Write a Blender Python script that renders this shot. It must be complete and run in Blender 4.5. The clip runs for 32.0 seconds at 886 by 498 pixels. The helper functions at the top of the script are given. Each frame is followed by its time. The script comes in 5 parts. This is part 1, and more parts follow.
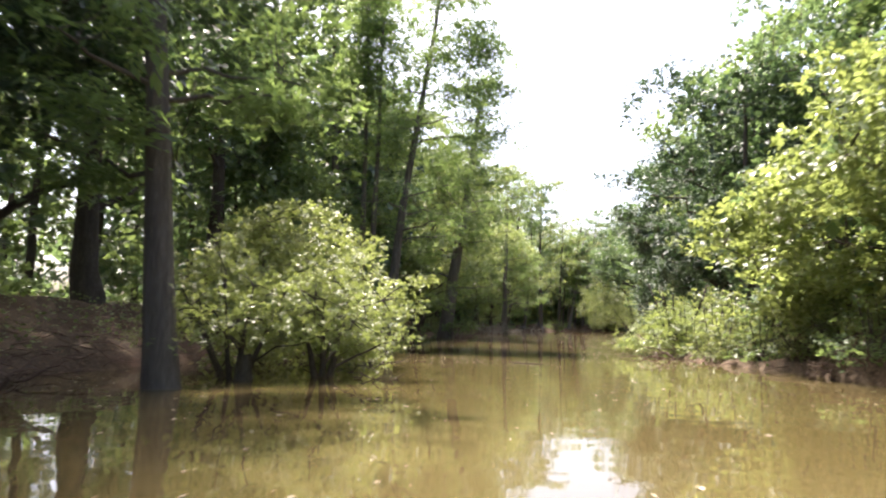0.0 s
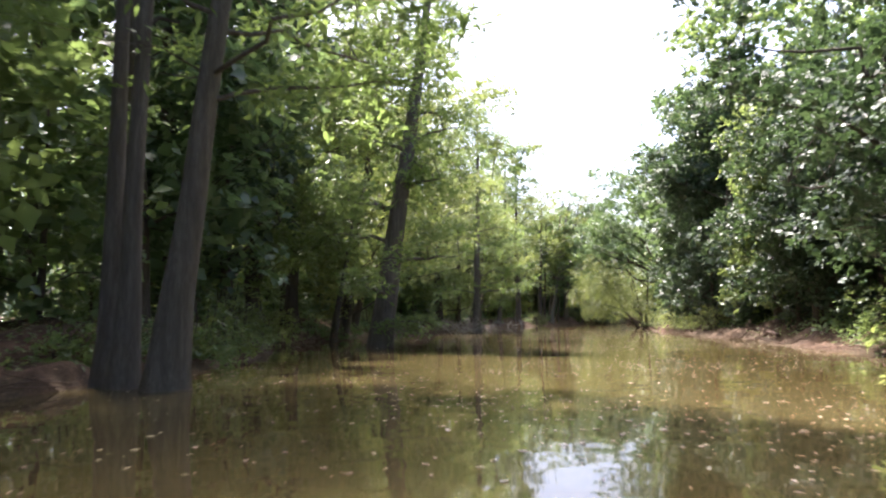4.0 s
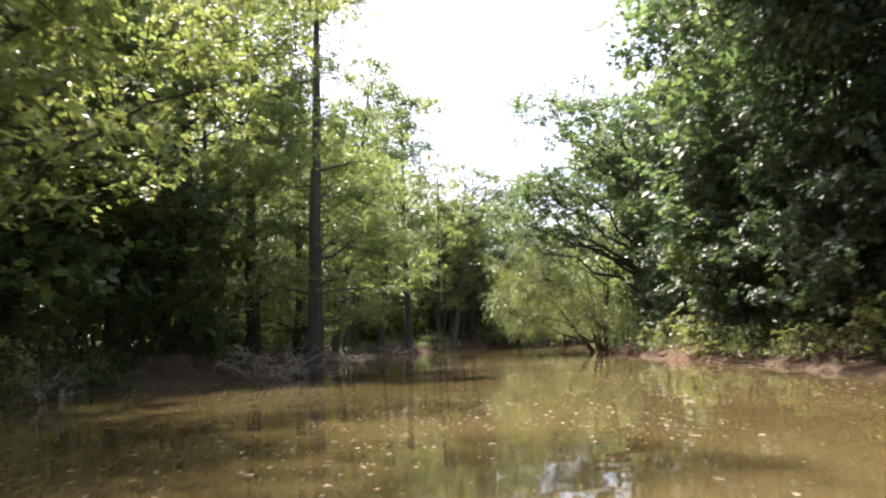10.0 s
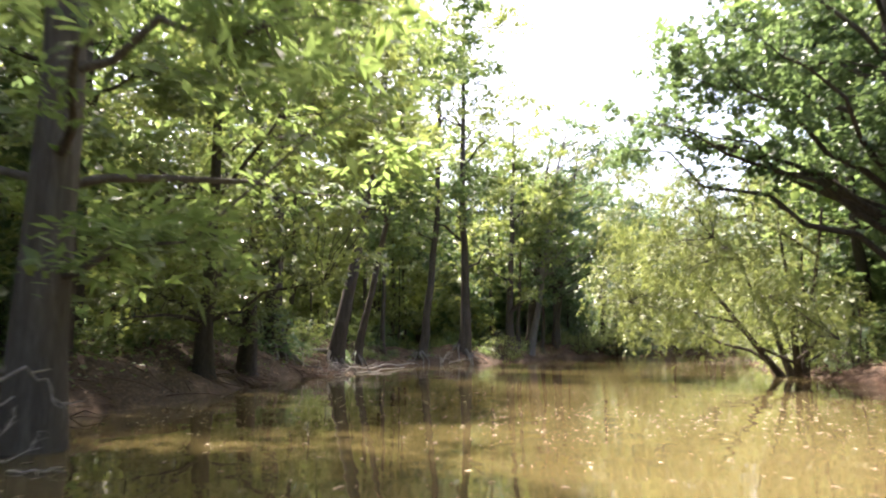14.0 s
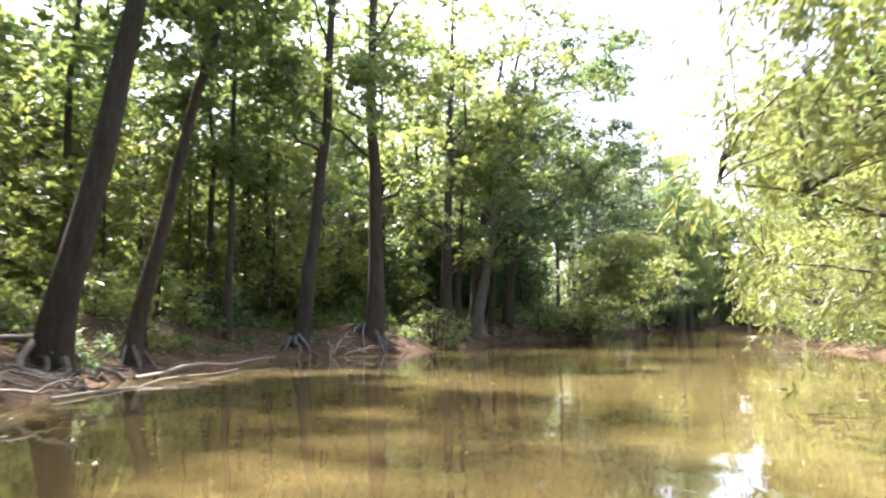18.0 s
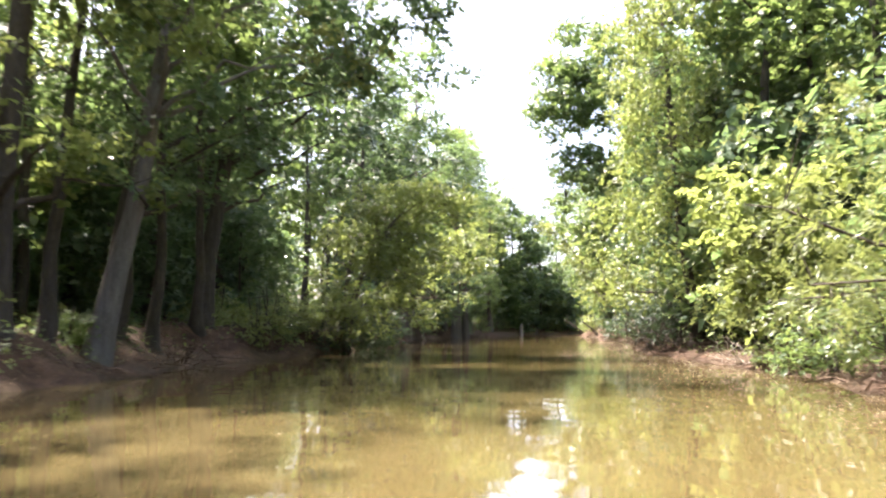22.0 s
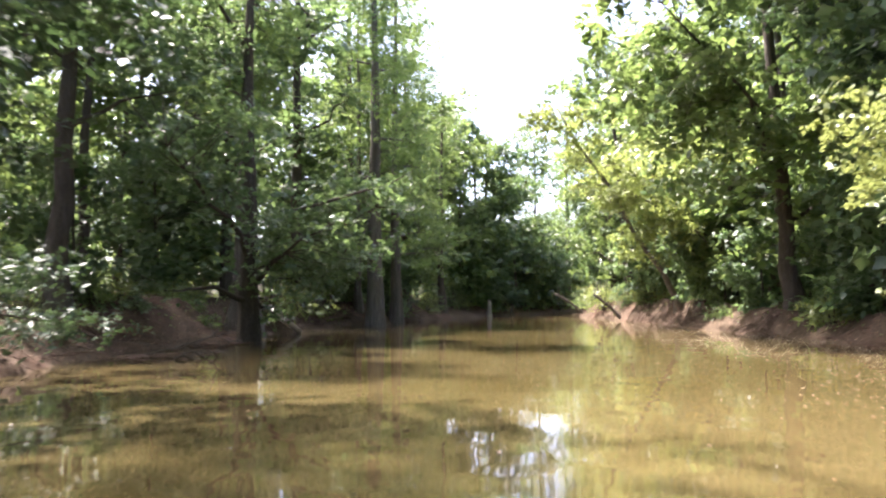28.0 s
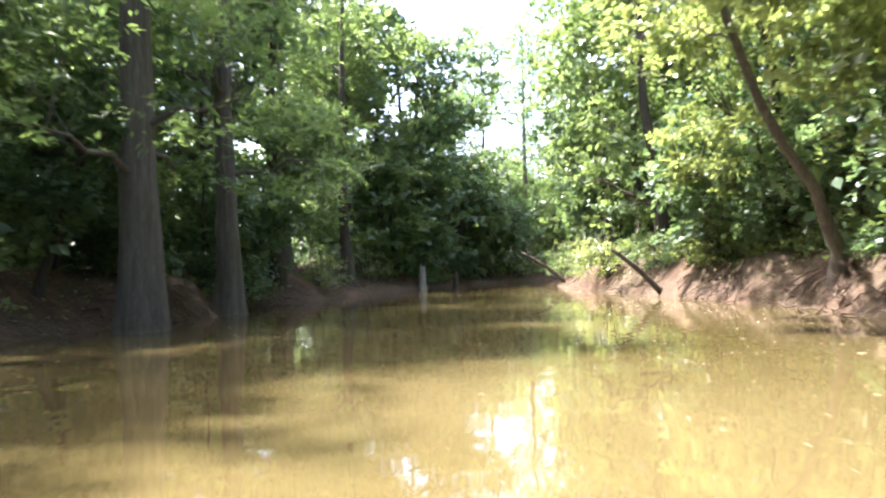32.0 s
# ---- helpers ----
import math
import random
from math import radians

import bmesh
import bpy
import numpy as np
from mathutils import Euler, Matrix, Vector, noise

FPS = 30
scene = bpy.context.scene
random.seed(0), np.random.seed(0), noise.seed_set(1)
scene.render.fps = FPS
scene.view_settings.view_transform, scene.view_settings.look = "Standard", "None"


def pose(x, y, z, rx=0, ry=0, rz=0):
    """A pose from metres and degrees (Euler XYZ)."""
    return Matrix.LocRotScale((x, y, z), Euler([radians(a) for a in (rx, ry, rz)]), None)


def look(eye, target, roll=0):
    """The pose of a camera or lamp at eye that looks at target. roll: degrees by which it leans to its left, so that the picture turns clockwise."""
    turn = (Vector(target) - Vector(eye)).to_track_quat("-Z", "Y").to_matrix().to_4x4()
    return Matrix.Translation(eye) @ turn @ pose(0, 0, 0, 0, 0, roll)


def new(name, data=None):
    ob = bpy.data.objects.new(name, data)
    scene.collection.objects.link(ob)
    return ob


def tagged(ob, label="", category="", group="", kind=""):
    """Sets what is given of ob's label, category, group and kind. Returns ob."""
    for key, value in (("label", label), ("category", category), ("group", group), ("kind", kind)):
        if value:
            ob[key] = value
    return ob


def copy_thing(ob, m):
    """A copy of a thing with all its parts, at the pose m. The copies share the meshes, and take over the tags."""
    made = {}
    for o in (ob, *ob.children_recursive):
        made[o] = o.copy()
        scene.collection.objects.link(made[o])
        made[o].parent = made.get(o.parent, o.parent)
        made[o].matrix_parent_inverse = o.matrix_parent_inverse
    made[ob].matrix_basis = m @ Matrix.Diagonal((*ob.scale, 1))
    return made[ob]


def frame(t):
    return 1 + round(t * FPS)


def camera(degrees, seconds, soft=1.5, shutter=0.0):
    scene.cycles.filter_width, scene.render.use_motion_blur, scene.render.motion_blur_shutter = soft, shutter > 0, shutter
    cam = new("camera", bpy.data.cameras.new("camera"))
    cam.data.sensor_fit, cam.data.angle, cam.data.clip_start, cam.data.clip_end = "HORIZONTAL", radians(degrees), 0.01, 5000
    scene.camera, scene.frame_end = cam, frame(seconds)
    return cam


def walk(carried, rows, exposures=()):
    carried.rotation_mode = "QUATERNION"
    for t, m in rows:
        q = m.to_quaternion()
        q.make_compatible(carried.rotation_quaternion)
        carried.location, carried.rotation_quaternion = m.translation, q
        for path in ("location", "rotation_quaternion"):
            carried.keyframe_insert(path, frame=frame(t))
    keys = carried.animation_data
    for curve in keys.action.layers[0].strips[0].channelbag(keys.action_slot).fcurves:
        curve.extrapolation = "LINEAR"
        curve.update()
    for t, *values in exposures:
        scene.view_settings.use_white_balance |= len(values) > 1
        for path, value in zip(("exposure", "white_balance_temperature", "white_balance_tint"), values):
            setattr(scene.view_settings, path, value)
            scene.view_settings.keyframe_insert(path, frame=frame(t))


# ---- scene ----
cam = camera(63.3, 32.0, soft=2.1, shutter=0.5)
PATH = [
    (0, (0.120, 1.670, 1.300), (-0.169, 11.614, 2.314), 1.02),
    (0.5, (0.216, 4.781, 1.300), (-0.043, 14.726, 2.311), 0.89),
    (1, (0.338, 8.084, 1.300), (0.233, 18.031, 2.325), 0.75),
    (1.5, (0.337, 11.470, 1.300), (0.364, 21.423, 2.262), 0.59),
    (2, (0.376, 15.096, 1.300), (0.556, 25.051, 2.231), 1.94),
    (2.5, (0.270, 18.610, 1.300), (0.417, 28.570, 2.178), 2.29),
    (4.5, (1.222, 28.031, 1.300), (1.512, 37.970, 2.371), -1.50),
    (5, (1.333, 30.610, 1.300), (1.755, 40.530, 2.491), -2.23),
    (5.5, (1.393, 33.298, 1.300), (2.088, 43.203, 2.492), -2.28),
    (6, (1.557, 35.994, 1.300), (2.469, 45.876, 2.527), -2.31),
    (6.5, (1.834, 38.741, 1.300), (2.907, 48.602, 2.566), -2.15),
    (7, (2.209, 41.449, 1.300), (3.423, 51.292, 2.578), -2.21),
    (7.5, (2.634, 44.190, 1.300), (3.981, 54.017, 2.577), -2.67),
    (8, (3.129, 46.987, 1.300), (4.621, 56.794, 2.557), -2.65),
    (8.5, (3.657, 49.752, 1.300), (5.329, 59.534, 2.533), -1.42),
    (9, (4.200, 52.428, 1.300), (5.987, 62.189, 2.531), -0.64),
    (9.5, (4.866, 55.059, 1.300), (6.619, 64.825, 2.547), -1.32),
    (10, (5.527, 57.823, 1.300), (7.181, 67.606, 2.551), -2.21),
    (10.5, (6.185, 60.653, 1.300), (7.709, 70.467, 2.463), -2.82),
    (11, (6.797, 63.595, 1.300), (8.216, 73.427, 2.448), -1.35),
    (11.5, (7.435, 66.394, 1.300), (8.802, 76.236, 2.427), -0.92),
    (12, (8.014, 69.196, 1.300), (9.189, 79.054, 2.502), -0.64),
    (12.5, (8.506, 71.967, 1.300), (9.543, 81.832, 2.568), -0.56),
    (13, (8.939, 74.716, 1.300), (9.730, 84.599, 2.605), -0.30),
    (13.5, (9.466, 77.393, 1.300), (10.069, 87.286, 2.627), -0.34),
    (15.5, (10.846, 87.176, 1.300), (11.226, 97.101, 2.462), 0.29),
    (16, (11.279, 89.514, 1.300), (11.854, 99.446, 2.309), -0.04),
    (16.5, (11.615, 92.036, 1.300), (12.352, 101.963, 2.256), -0.24),
    (17, (11.982, 94.631, 1.300), (12.849, 104.542, 2.307), -0.52),
    (17.5, (12.356, 97.237, 1.300), (13.430, 107.125, 2.338), -0.65),
    (18, (12.709, 99.822, 1.300), (14.097, 109.672, 2.327), -0.61),
    (18.5, (13.139, 102.350, 1.300), (14.783, 112.158, 2.350), -0.39),
    (19, (13.833, 104.727, 1.300), (15.652, 114.503, 2.363), -0.78),
    (19.5, (14.662, 107.372, 1.300), (16.796, 117.089, 2.313), -1.43),
    (20, (15.501, 110.122, 1.300), (18.323, 119.656, 2.373), -1.30),
    (20.5, (16.497, 112.773, 1.300), (20.085, 122.050, 2.330), -0.57),
    (21, (17.741, 115.626, 1.300), (21.656, 124.767, 2.347), -0.04),
    (21.5, (18.998, 118.472, 1.300), (23.189, 127.486, 2.389), -0.07),
    (22, (20.238, 121.412, 1.300), (24.773, 130.260, 2.370), 0.05),
    (22.5, (21.621, 124.424, 1.300), (26.444, 133.122, 2.340), 0.06),
    (23, (23.490, 127.508, 1.300), (28.518, 136.096, 2.287), -0.00),
    (23.5, (25.423, 130.528, 1.300), (30.623, 139.019, 2.233), 0.43),
    (24, (27.414, 133.430, 1.300), (32.646, 141.914, 2.109), 1.23),
    (24.5, (29.143, 135.937, 1.300), (34.498, 144.358, 1.938), 0.90),
    (26.5, (35.006, 145.020, 1.300), (40.360, 153.415, 2.228), -1.40),
    (27, (36.553, 147.315, 1.300), (41.656, 155.869, 2.191), 1.37),
    (27.5, (37.953, 149.534, 1.300), (42.854, 158.212, 2.114), 0.56),
    (28, (39.367, 151.773, 1.300), (44.389, 160.387, 2.065), -0.55),
    (28.5, (40.782, 154.029, 1.300), (45.938, 162.566, 2.031), -0.85),
    (29, (42.273, 156.406, 1.300), (47.689, 164.785, 1.972), -0.51),
    (29.5, (43.913, 158.904, 1.300), (49.512, 167.169, 1.882), -0.83),
    (30, (45.611, 161.511, 1.300), (51.328, 169.699, 1.831), -0.66),
    (30.5, (47.455, 164.184, 1.300), (53.161, 172.380, 1.816), -1.11),
    (31, (49.114, 166.631, 1.300), (54.783, 174.856, 1.765), -2.25),
    (31.5, (51.154, 169.335, 1.300), (56.910, 177.503, 1.703), -2.60),
    (32, (53.294, 171.961, 1.300), (59.057, 180.128, 1.590), -1.76),
]
EXPOSURES = [(0.0, 1.92, 6650, 16), (2.0, 1.66, 6550, 17), (3.0, 1.75, 6500, 17), (5.0, 2.28, 6300, 18), (6.0, 2.15, 6300, 18), (7.0, 1.86, 6400, 15), (10.0, 1.75, 6650, 18), (13.0, 2.34, 6700, 18), (17.0, 2.55, 6650, 16), (19.0, 2.8, 6450, 18), (20.0, 2.8, 6400, 18), (21.0, 2.72, 6500, 18), (23.0, 2.5, 6650, 18), (24.0, 2.42, 6600, 19), (27.0, 2.42, 6350, 21), (28.0, 2.6, 6350, 20), (29.0, 2.75, 6350, 18), (30.0, 2.7, 6400, 18), (31.0, 2.92, 6200, 17), (32.0, 2.95, 6100, 14)]
walk(cam, [(t, look(eye, target, roll)) for t, eye, target, roll in PATH],
     exposures=EXPOSURES)

# ---- world and sun ----
SUN_AZ = radians(-26)      # from +y towards +x; the sun stands high ahead, a little to the left bank
SUN_EL = radians(65)
world = bpy.data.worlds.new("sky")
scene.world = world
world.use_nodes = True
wn, wl = world.node_tree.nodes, world.node_tree.links
wn.clear()
sky = wn.new("ShaderNodeTexSky")
sky.sky_type = "NISHITA"
sky.sun_disc = False
sky.sun_elevation = SUN_EL
sky.sun_rotation = SUN_AZ
sky.air_density = 0.8
sky.dust_density = 5.0
sky.ozone_density = 0.6
bg = wn.new("ShaderNodeBackground")
bg.inputs["Strength"].default_value = 0.15
wout = wn.new("ShaderNodeOutputWorld")
wl.new(sky.outputs[0], bg.inputs["Color"])
wl.new(bg.outputs[0], wout.inputs["Surface"])
sun = new("sun", bpy.data.lights.new("sun", "SUN"))
sun.data.energy = 4.4
sun.data.angle = radians(2.0)   # veiled by summer haze
sun.data.color = (1.0, 0.95, 0.86)
to_sun = Vector((math.sin(SUN_AZ) * math.cos(SUN_EL), math.cos(SUN_AZ) * math.cos(SUN_EL), math.sin(SUN_EL)))
sun.matrix_world = look(to_sun * 80, (0, 0, 0))


# ---- materials ----
def material(name):
    m = bpy.data.materials.new(name)
    m.use_nodes = True
    n, l = m.node_tree.nodes, m.node_tree.links
    n.clear()
    return m, n, l, n.new("ShaderNodeOutputMaterial")


def ramp(n, stops):
    r = n.new("ShaderNodeValToRGB")
    e = r.color_ramp.elements
    while len(e) < len(stops):
        e.new(0.5)
    for k, (p, c) in enumerate(stops):
        e[k].position = p
        e[k].color = (*c, 1)
    return r


def noise_node(n, l, scale, detail=4.0, stretch=None, rough=0.55, source="Object"):
    tc = n.new("ShaderNodeTexCoord")
    t = n.new("ShaderNodeTexNoise")
    t.inputs["Scale"].default_value = scale
    t.inputs["Detail"].default_value = detail
    t.inputs["Roughness"].default_value = rough
    if stretch:
        mp = n.new("ShaderNodeMapping")
        mp.inputs["Scale"].default_value = stretch
        l.new(tc.outputs[source], mp.inputs["Vector"])
        l.new(mp.outputs[0], t.inputs["Vector"])
    else:
        l.new(tc.outputs[source], t.inputs["Vector"])
    return t


def leaf_material(name, dark, mid, light, glow, through_leaf=0.42, gloss=0.42):
    m, n, l, out = material(name)
    geo = n.new("ShaderNodeNewGeometry")
    info = n.new("ShaderNodeObjectInfo")
    r = ramp(n, [(0.0, dark), (0.5, mid), (1.0, light)])
    l.new(geo.outputs["Random Per Island"], r.inputs[0])
    hsv = n.new("ShaderNodeHueSaturation")
    mr = n.new("ShaderNodeMapRange")
    mr.inputs["To Min"].default_value, mr.inputs["To Max"].default_value = 0.478, 0.512
    l.new(info.outputs["Random"], mr.inputs["Value"])
    l.new(mr.outputs[0], hsv.inputs["Hue"])
    patch = noise_node(n, l, 0.55, 2.0)
    mv = n.new("ShaderNodeMapRange")
    mv.inputs["From Min"].default_value, mv.inputs["From Max"].default_value = 0.3, 0.7
    mv.inputs["To Min"].default_value, mv.inputs["To Max"].default_value = 0.75, 1.25
    l.new(patch.outputs["Fac"], mv.inputs["Value"])
    l.new(mv.outputs[0], hsv.inputs["Value"])
    l.new(r.outputs[0], hsv.inputs["Color"])
    p = n.new("ShaderNodeBsdfPrincipled")
    p.inputs["Roughness"].default_value = gloss * 0.8
    p.inputs["Specular IOR Level"].default_value = 0.6
    l.new(hsv.outputs[0], p.inputs["Base Color"])
    tr = n.new("ShaderNodeBsdfTranslucent")
    mul = n.new("ShaderNodeMixRGB")
    mul.blend_type = "MIX"
    mul.inputs[0].default_value = 0.65
    mul.inputs[2].default_value = (*glow, 1)
    l.new(hsv.outputs[0], mul.inputs[1])
    l.new(mul.outputs[0], tr.inputs["Color"])
    mix = n.new("ShaderNodeMixShader")
    mix.inputs[0].default_value = through_leaf
    l.new(p.outputs[0], mix.inputs[1])
    l.new(tr.outputs[0], mix.inputs[2])
    l.new(mix.outputs[0], out.inputs["Surface"])
    return m


def rough_material(name, stops, scale, stretch=None, bump=0.4, roughness=0.9, fine=9.0, bump_scale=None, dist=0.03):
    m, n, l, out = material(name)
    big = noise_node(n, l, scale, 5.0, stretch)
    small = noise_node(n, l, scale * fine, 5.0, stretch, 0.65)
    add = n.new("ShaderNodeMath")
    add.operation = "MULTIPLY_ADD"
    add.inputs[1].default_value = 0.55
    l.new(small.outputs["Fac"], add.inputs[0])
    half = n.new("ShaderNodeMath")
    half.operation = "MULTIPLY"
    half.inputs[1].default_value = 0.45
    l.new(big.outputs["Fac"], half.inputs[0])
    l.new(half.outputs[0], add.inputs[2])
    r = ramp(n, stops)
    l.new(add.outputs[0], r.inputs[0])
    p = n.new("ShaderNodeBsdfPrincipled")
    p.inputs["Roughness"].default_value = roughness
    p.inputs["Specular IOR Level"].default_value = 0.25
    l.new(r.outputs[0], p.inputs["Base Color"])
    bm_ = n.new("ShaderNodeBump")
    bm_.inputs["Strength"].default_value = bump
    bm_.inputs["Distance"].default_value = dist
    relief = noise_node(n, l, bump_scale or scale * 4, 6.0, stretch, 0.7)
    l.new(relief.outputs["Fac"], bm_.inputs["Height"])
    l.new(bm_.outputs[0], p.inputs["Normal"])
    l.new(p.outputs[0], out.inputs["Surface"])
    return m


M_BROAD = leaf_material("leaf_broad", (0.042, 0.080, 0.034), (0.074, 0.130, 0.054), (0.120, 0.178, 0.081), (0.300, 0.400, 0.104), 0.46)
M_DARK = leaf_material("leaf_deep", (0.038, 0.076, 0.046), (0.064, 0.118, 0.066), (0.100, 0.158, 0.090), (0.240, 0.350, 0.104), 0.45, 0.5)
M_LIGHT = leaf_material("leaf_fresh", (0.080, 0.116, 0.041), (0.124, 0.174, 0.063), (0.178, 0.225, 0.098), (0.420, 0.490, 0.122), 0.48)
M_CYP = leaf_material("leaf_cypress", (0.050, 0.096, 0.039), (0.082, 0.140, 0.059), (0.130, 0.185, 0.081), (0.330, 0.450, 0.110), 0.52, 0.6)
M_WILLOW = leaf_material("leaf_willow", (0.084, 0.116, 0.040), (0.120, 0.160, 0.056), (0.165, 0.205, 0.084), (0.35, 0.40, 0.11), 0.42, 0.5)
M_VINE = leaf_material("leaf_vine", (0.058, 0.096, 0.039), (0.094, 0.150, 0.059), (0.145, 0.205, 0.090), (0.350, 0.440, 0.110), 0.46)
# shade put into the leaf colour: darkened green that passes little light
M_SHADED = leaf_material("leaf_shaded", (0.016, 0.038, 0.020), (0.028, 0.060, 0.029), (0.052, 0.094, 0.049), (0.110, 0.180, 0.055), 0.28, 0.6)
M_DRY = leaf_material("leaf_dry", (0.16, 0.10, 0.05), (0.25, 0.17, 0.09), (0.38, 0.29, 0.18), (0.3, 0.2, 0.1), 0.2, 0.7)
M_BARK = rough_material("bark", [(0.25, (0.026, 0.022, 0.019)), (0.5, (0.068, 0.056, 0.046)), (0.75, (0.14, 0.12, 0.10))], 2.2, (3.0, 3.0, 0.5), 0.9, 0.92, 6.0, 9.0, 0.05)
M_CBARK = rough_material("cypress_bark", [(0.25, (0.045, 0.039, 0.034)), (0.5, (0.115, 0.101, 0.088)), (0.75, (0.24, 0.215, 0.19))], 2.0, (4.0, 4.0, 0.28), 0.9, 0.9, 6.0, 8.0, 0.05)
M_DEAD = rough_material("weathered_wood", [(0.25, (0.16, 0.135, 0.115)), (0.5, (0.32, 0.285, 0.25)), (0.8, (0.50, 0.46, 0.41))], 3.0, (2.0, 2.0, 2.0), 0.5, 0.85, 6.0)
M_GREY = rough_material("grey_bark", [(0.25, (0.07, 0.06, 0.055)), (0.5, (0.16, 0.145, 0.135)), (0.8, (0.28, 0.26, 0.245))], 2.4, (3.0, 3.0, 0.6), 0.8, 0.9, 6.0, 9.0, 0.04)
M_ROOT = rough_material("root_bark", [(0.25, (0.045, 0.031, 0.024)), (0.5, (0.115, 0.078, 0.058)), (0.8, (0.23, 0.168, 0.13))], 3.0, None, 0.7, 0.9, 6.0)


def soil_material():
    m, n, l, out = material("bank_soil")
    big = noise_node(n, l, 0.22, 4.0)
    mid = noise_node(n, l, 1.7, 6.0, None, 0.65)
    fine = noise_node(n, l, 14.0, 6.0, None, 0.7)
    clay = ramp(n, [(0.32, (0.036, 0.022, 0.015)), (0.5, (0.080, 0.047, 0.032)), (0.72, (0.17, 0.105, 0.072))])
    litter = ramp(n, [(0.3, (0.030, 0.022, 0.015)), (0.5, (0.075, 0.052, 0.034)), (0.72, (0.17, 0.12, 0.08))])
    l.new(mid.outputs["Fac"], clay.inputs[0])
    l.new(fine.outputs["Fac"], litter.inputs[0])
    sel = ramp(n, [(0.38, (0, 0, 0)), (0.52, (1, 1, 1))])
    l.new(big.outputs["Fac"], sel.inputs[0])
    mix = n.new("ShaderNodeMixRGB")
    l.new(sel.outputs[0], mix.inputs[0])
    l.new(clay.outputs[0], mix.inputs[1])
    l.new(litter.outputs[0], mix.inputs[2])
    speck = n.new("ShaderNodeMixRGB")
    speck.blend_type = "OVERLAY"
    speck.inputs[0].default_value = 0.5
    l.new(mix.outputs[0], speck.inputs[1])
    l.new(fine.outputs["Fac"], speck.inputs[2])
    p = n.new("ShaderNodeBsdfPrincipled")
    p.inputs["Roughness"].default_value = 0.93
    p.inputs["Specular IOR Level"].default_value = 0.2
    l.new(speck.outputs[0], p.inputs["Base Color"])
    b1 = n.new("ShaderNodeBump")
    b1.inputs["Strength"].default_value = 0.9
    b1.inputs["Distance"].default_value = 0.2
    l.new(mid.outputs["Fac"], b1.inputs["Height"])
    b2 = n.new("ShaderNodeBump")
    b2.inputs["Strength"].default_value = 0.7
    b2.inputs["Distance"].default_value = 0.02
    l.new(fine.outputs["Fac"], b2.inputs["Height"])
    l.new(b1.outputs[0], b2.inputs["Normal"])
    l.new(b2.outputs[0], p.inputs["Normal"])
    l.new(p.outputs[0], out.inputs["Surface"])
    return m


def water_material():
    m, n, l, out = material("muddy_water")
    silt = noise_node(n, l, 0.16, 3.0)
    r = ramp(n, [(0.3, (0.072, 0.055, 0.021)), (0.7, (0.104, 0.081, 0.036))])
    l.new(silt.outputs["Fac"], r.inputs[0])
    p = n.new("ShaderNodeBsdfPrincipled")
    p.inputs["IOR"].default_value = 1.45
    p.inputs["Roughness"].default_value = 0.03
    l.new(r.outputs[0], p.inputs["Base Color"])
    swell = noise_node(n, l, 0.55, 2.0)
    rip = noise_node(n, l, 1.9, 1.0, (1.0, 0.6, 1.0))
    calm = noise_node(n, l, 0.09, 2.0)
    amp = n.new("ShaderNodeMapRange")
    amp.inputs["From Min"].default_value, amp.inputs["From Max"].default_value = 0.35, 0.65
    amp.inputs["To Min"].default_value, amp.inputs["To Max"].default_value = 0.02, 0.11
    l.new(calm.outputs["Fac"], amp.inputs["Value"])
    b1 = n.new("ShaderNodeBump")
    b1.inputs["Strength"].default_value = 0.16
    b1.inputs["Distance"].default_value = 0.10
    l.new(swell.outputs["Fac"], b1.inputs["Height"])
    b2 = n.new("ShaderNodeBump")
    b2.inputs["Distance"].default_value = 0.03
    l.new(amp.outputs[0], b2.inputs["Strength"])
    l.new(rip.outputs["Fac"], b2.inputs["Height"])
    l.new(b1.outputs[0], b2.inputs["Normal"])
    l.new(b2.outputs[0], p.inputs["Normal"])
    l.new(p.outputs[0], out.inputs["Surface"])
    return m


M_SOIL = soil_material()
M_WATER = water_material()


# ---- the river's plan: bank lines as x over y ----
LEFT_Y = [-300, -20, 0, 11, 17, 24, 31, 42, 49, 55, 61, 72, 84, 90, 96, 104, 113, 122, 128, 131, 139, 148, 152.5, 158.5, 165, 170.5, 176, 179, 184, 187, 192.5, 197, 205, 210, 216, 222, 230, 240, 500]
LEFT_X = [-12, -9.5, -9, -8, -8.8, -8.2, -7, -5.6, -4.8, -5.8, -6.6, -3.8, -2.2, 2.6, 4.4, 4.8, 6.6, 8.3, 10.2, 13.6, 20.2, 24.2, 29.2, 33.8, 37.2, 40.4, 43.0, 45.9, 49.9, 52, 57, 61.5, 69, 75.5, 84, 98, 125, 170, 1100]
RIGHT_Y = [-300, -20, 5, 17.5, 25, 31, 35, 40, 46, 52, 57, 63, 69, 77, 84, 89, 97, 108, 115, 125, 129, 136, 141, 151, 154, 160.5, 167, 170.5, 177, 181, 187, 191, 200, 206, 212, 220, 230, 500]
RIGHT_X = [12, 11.5, 11, 10.4, 9.6, 9.0, 9.6, 12.5, 14.6, 15.8, 16.4, 17.8, 18.4, 19.6, 20.6, 21.2, 23, 26.2, 28.4, 31.8, 33.4, 38.6, 40.6, 46.8, 49.8, 57, 62.4, 64.2, 67.7, 71.8, 74.2, 77, 82, 86, 95, 120, 170, 1140]


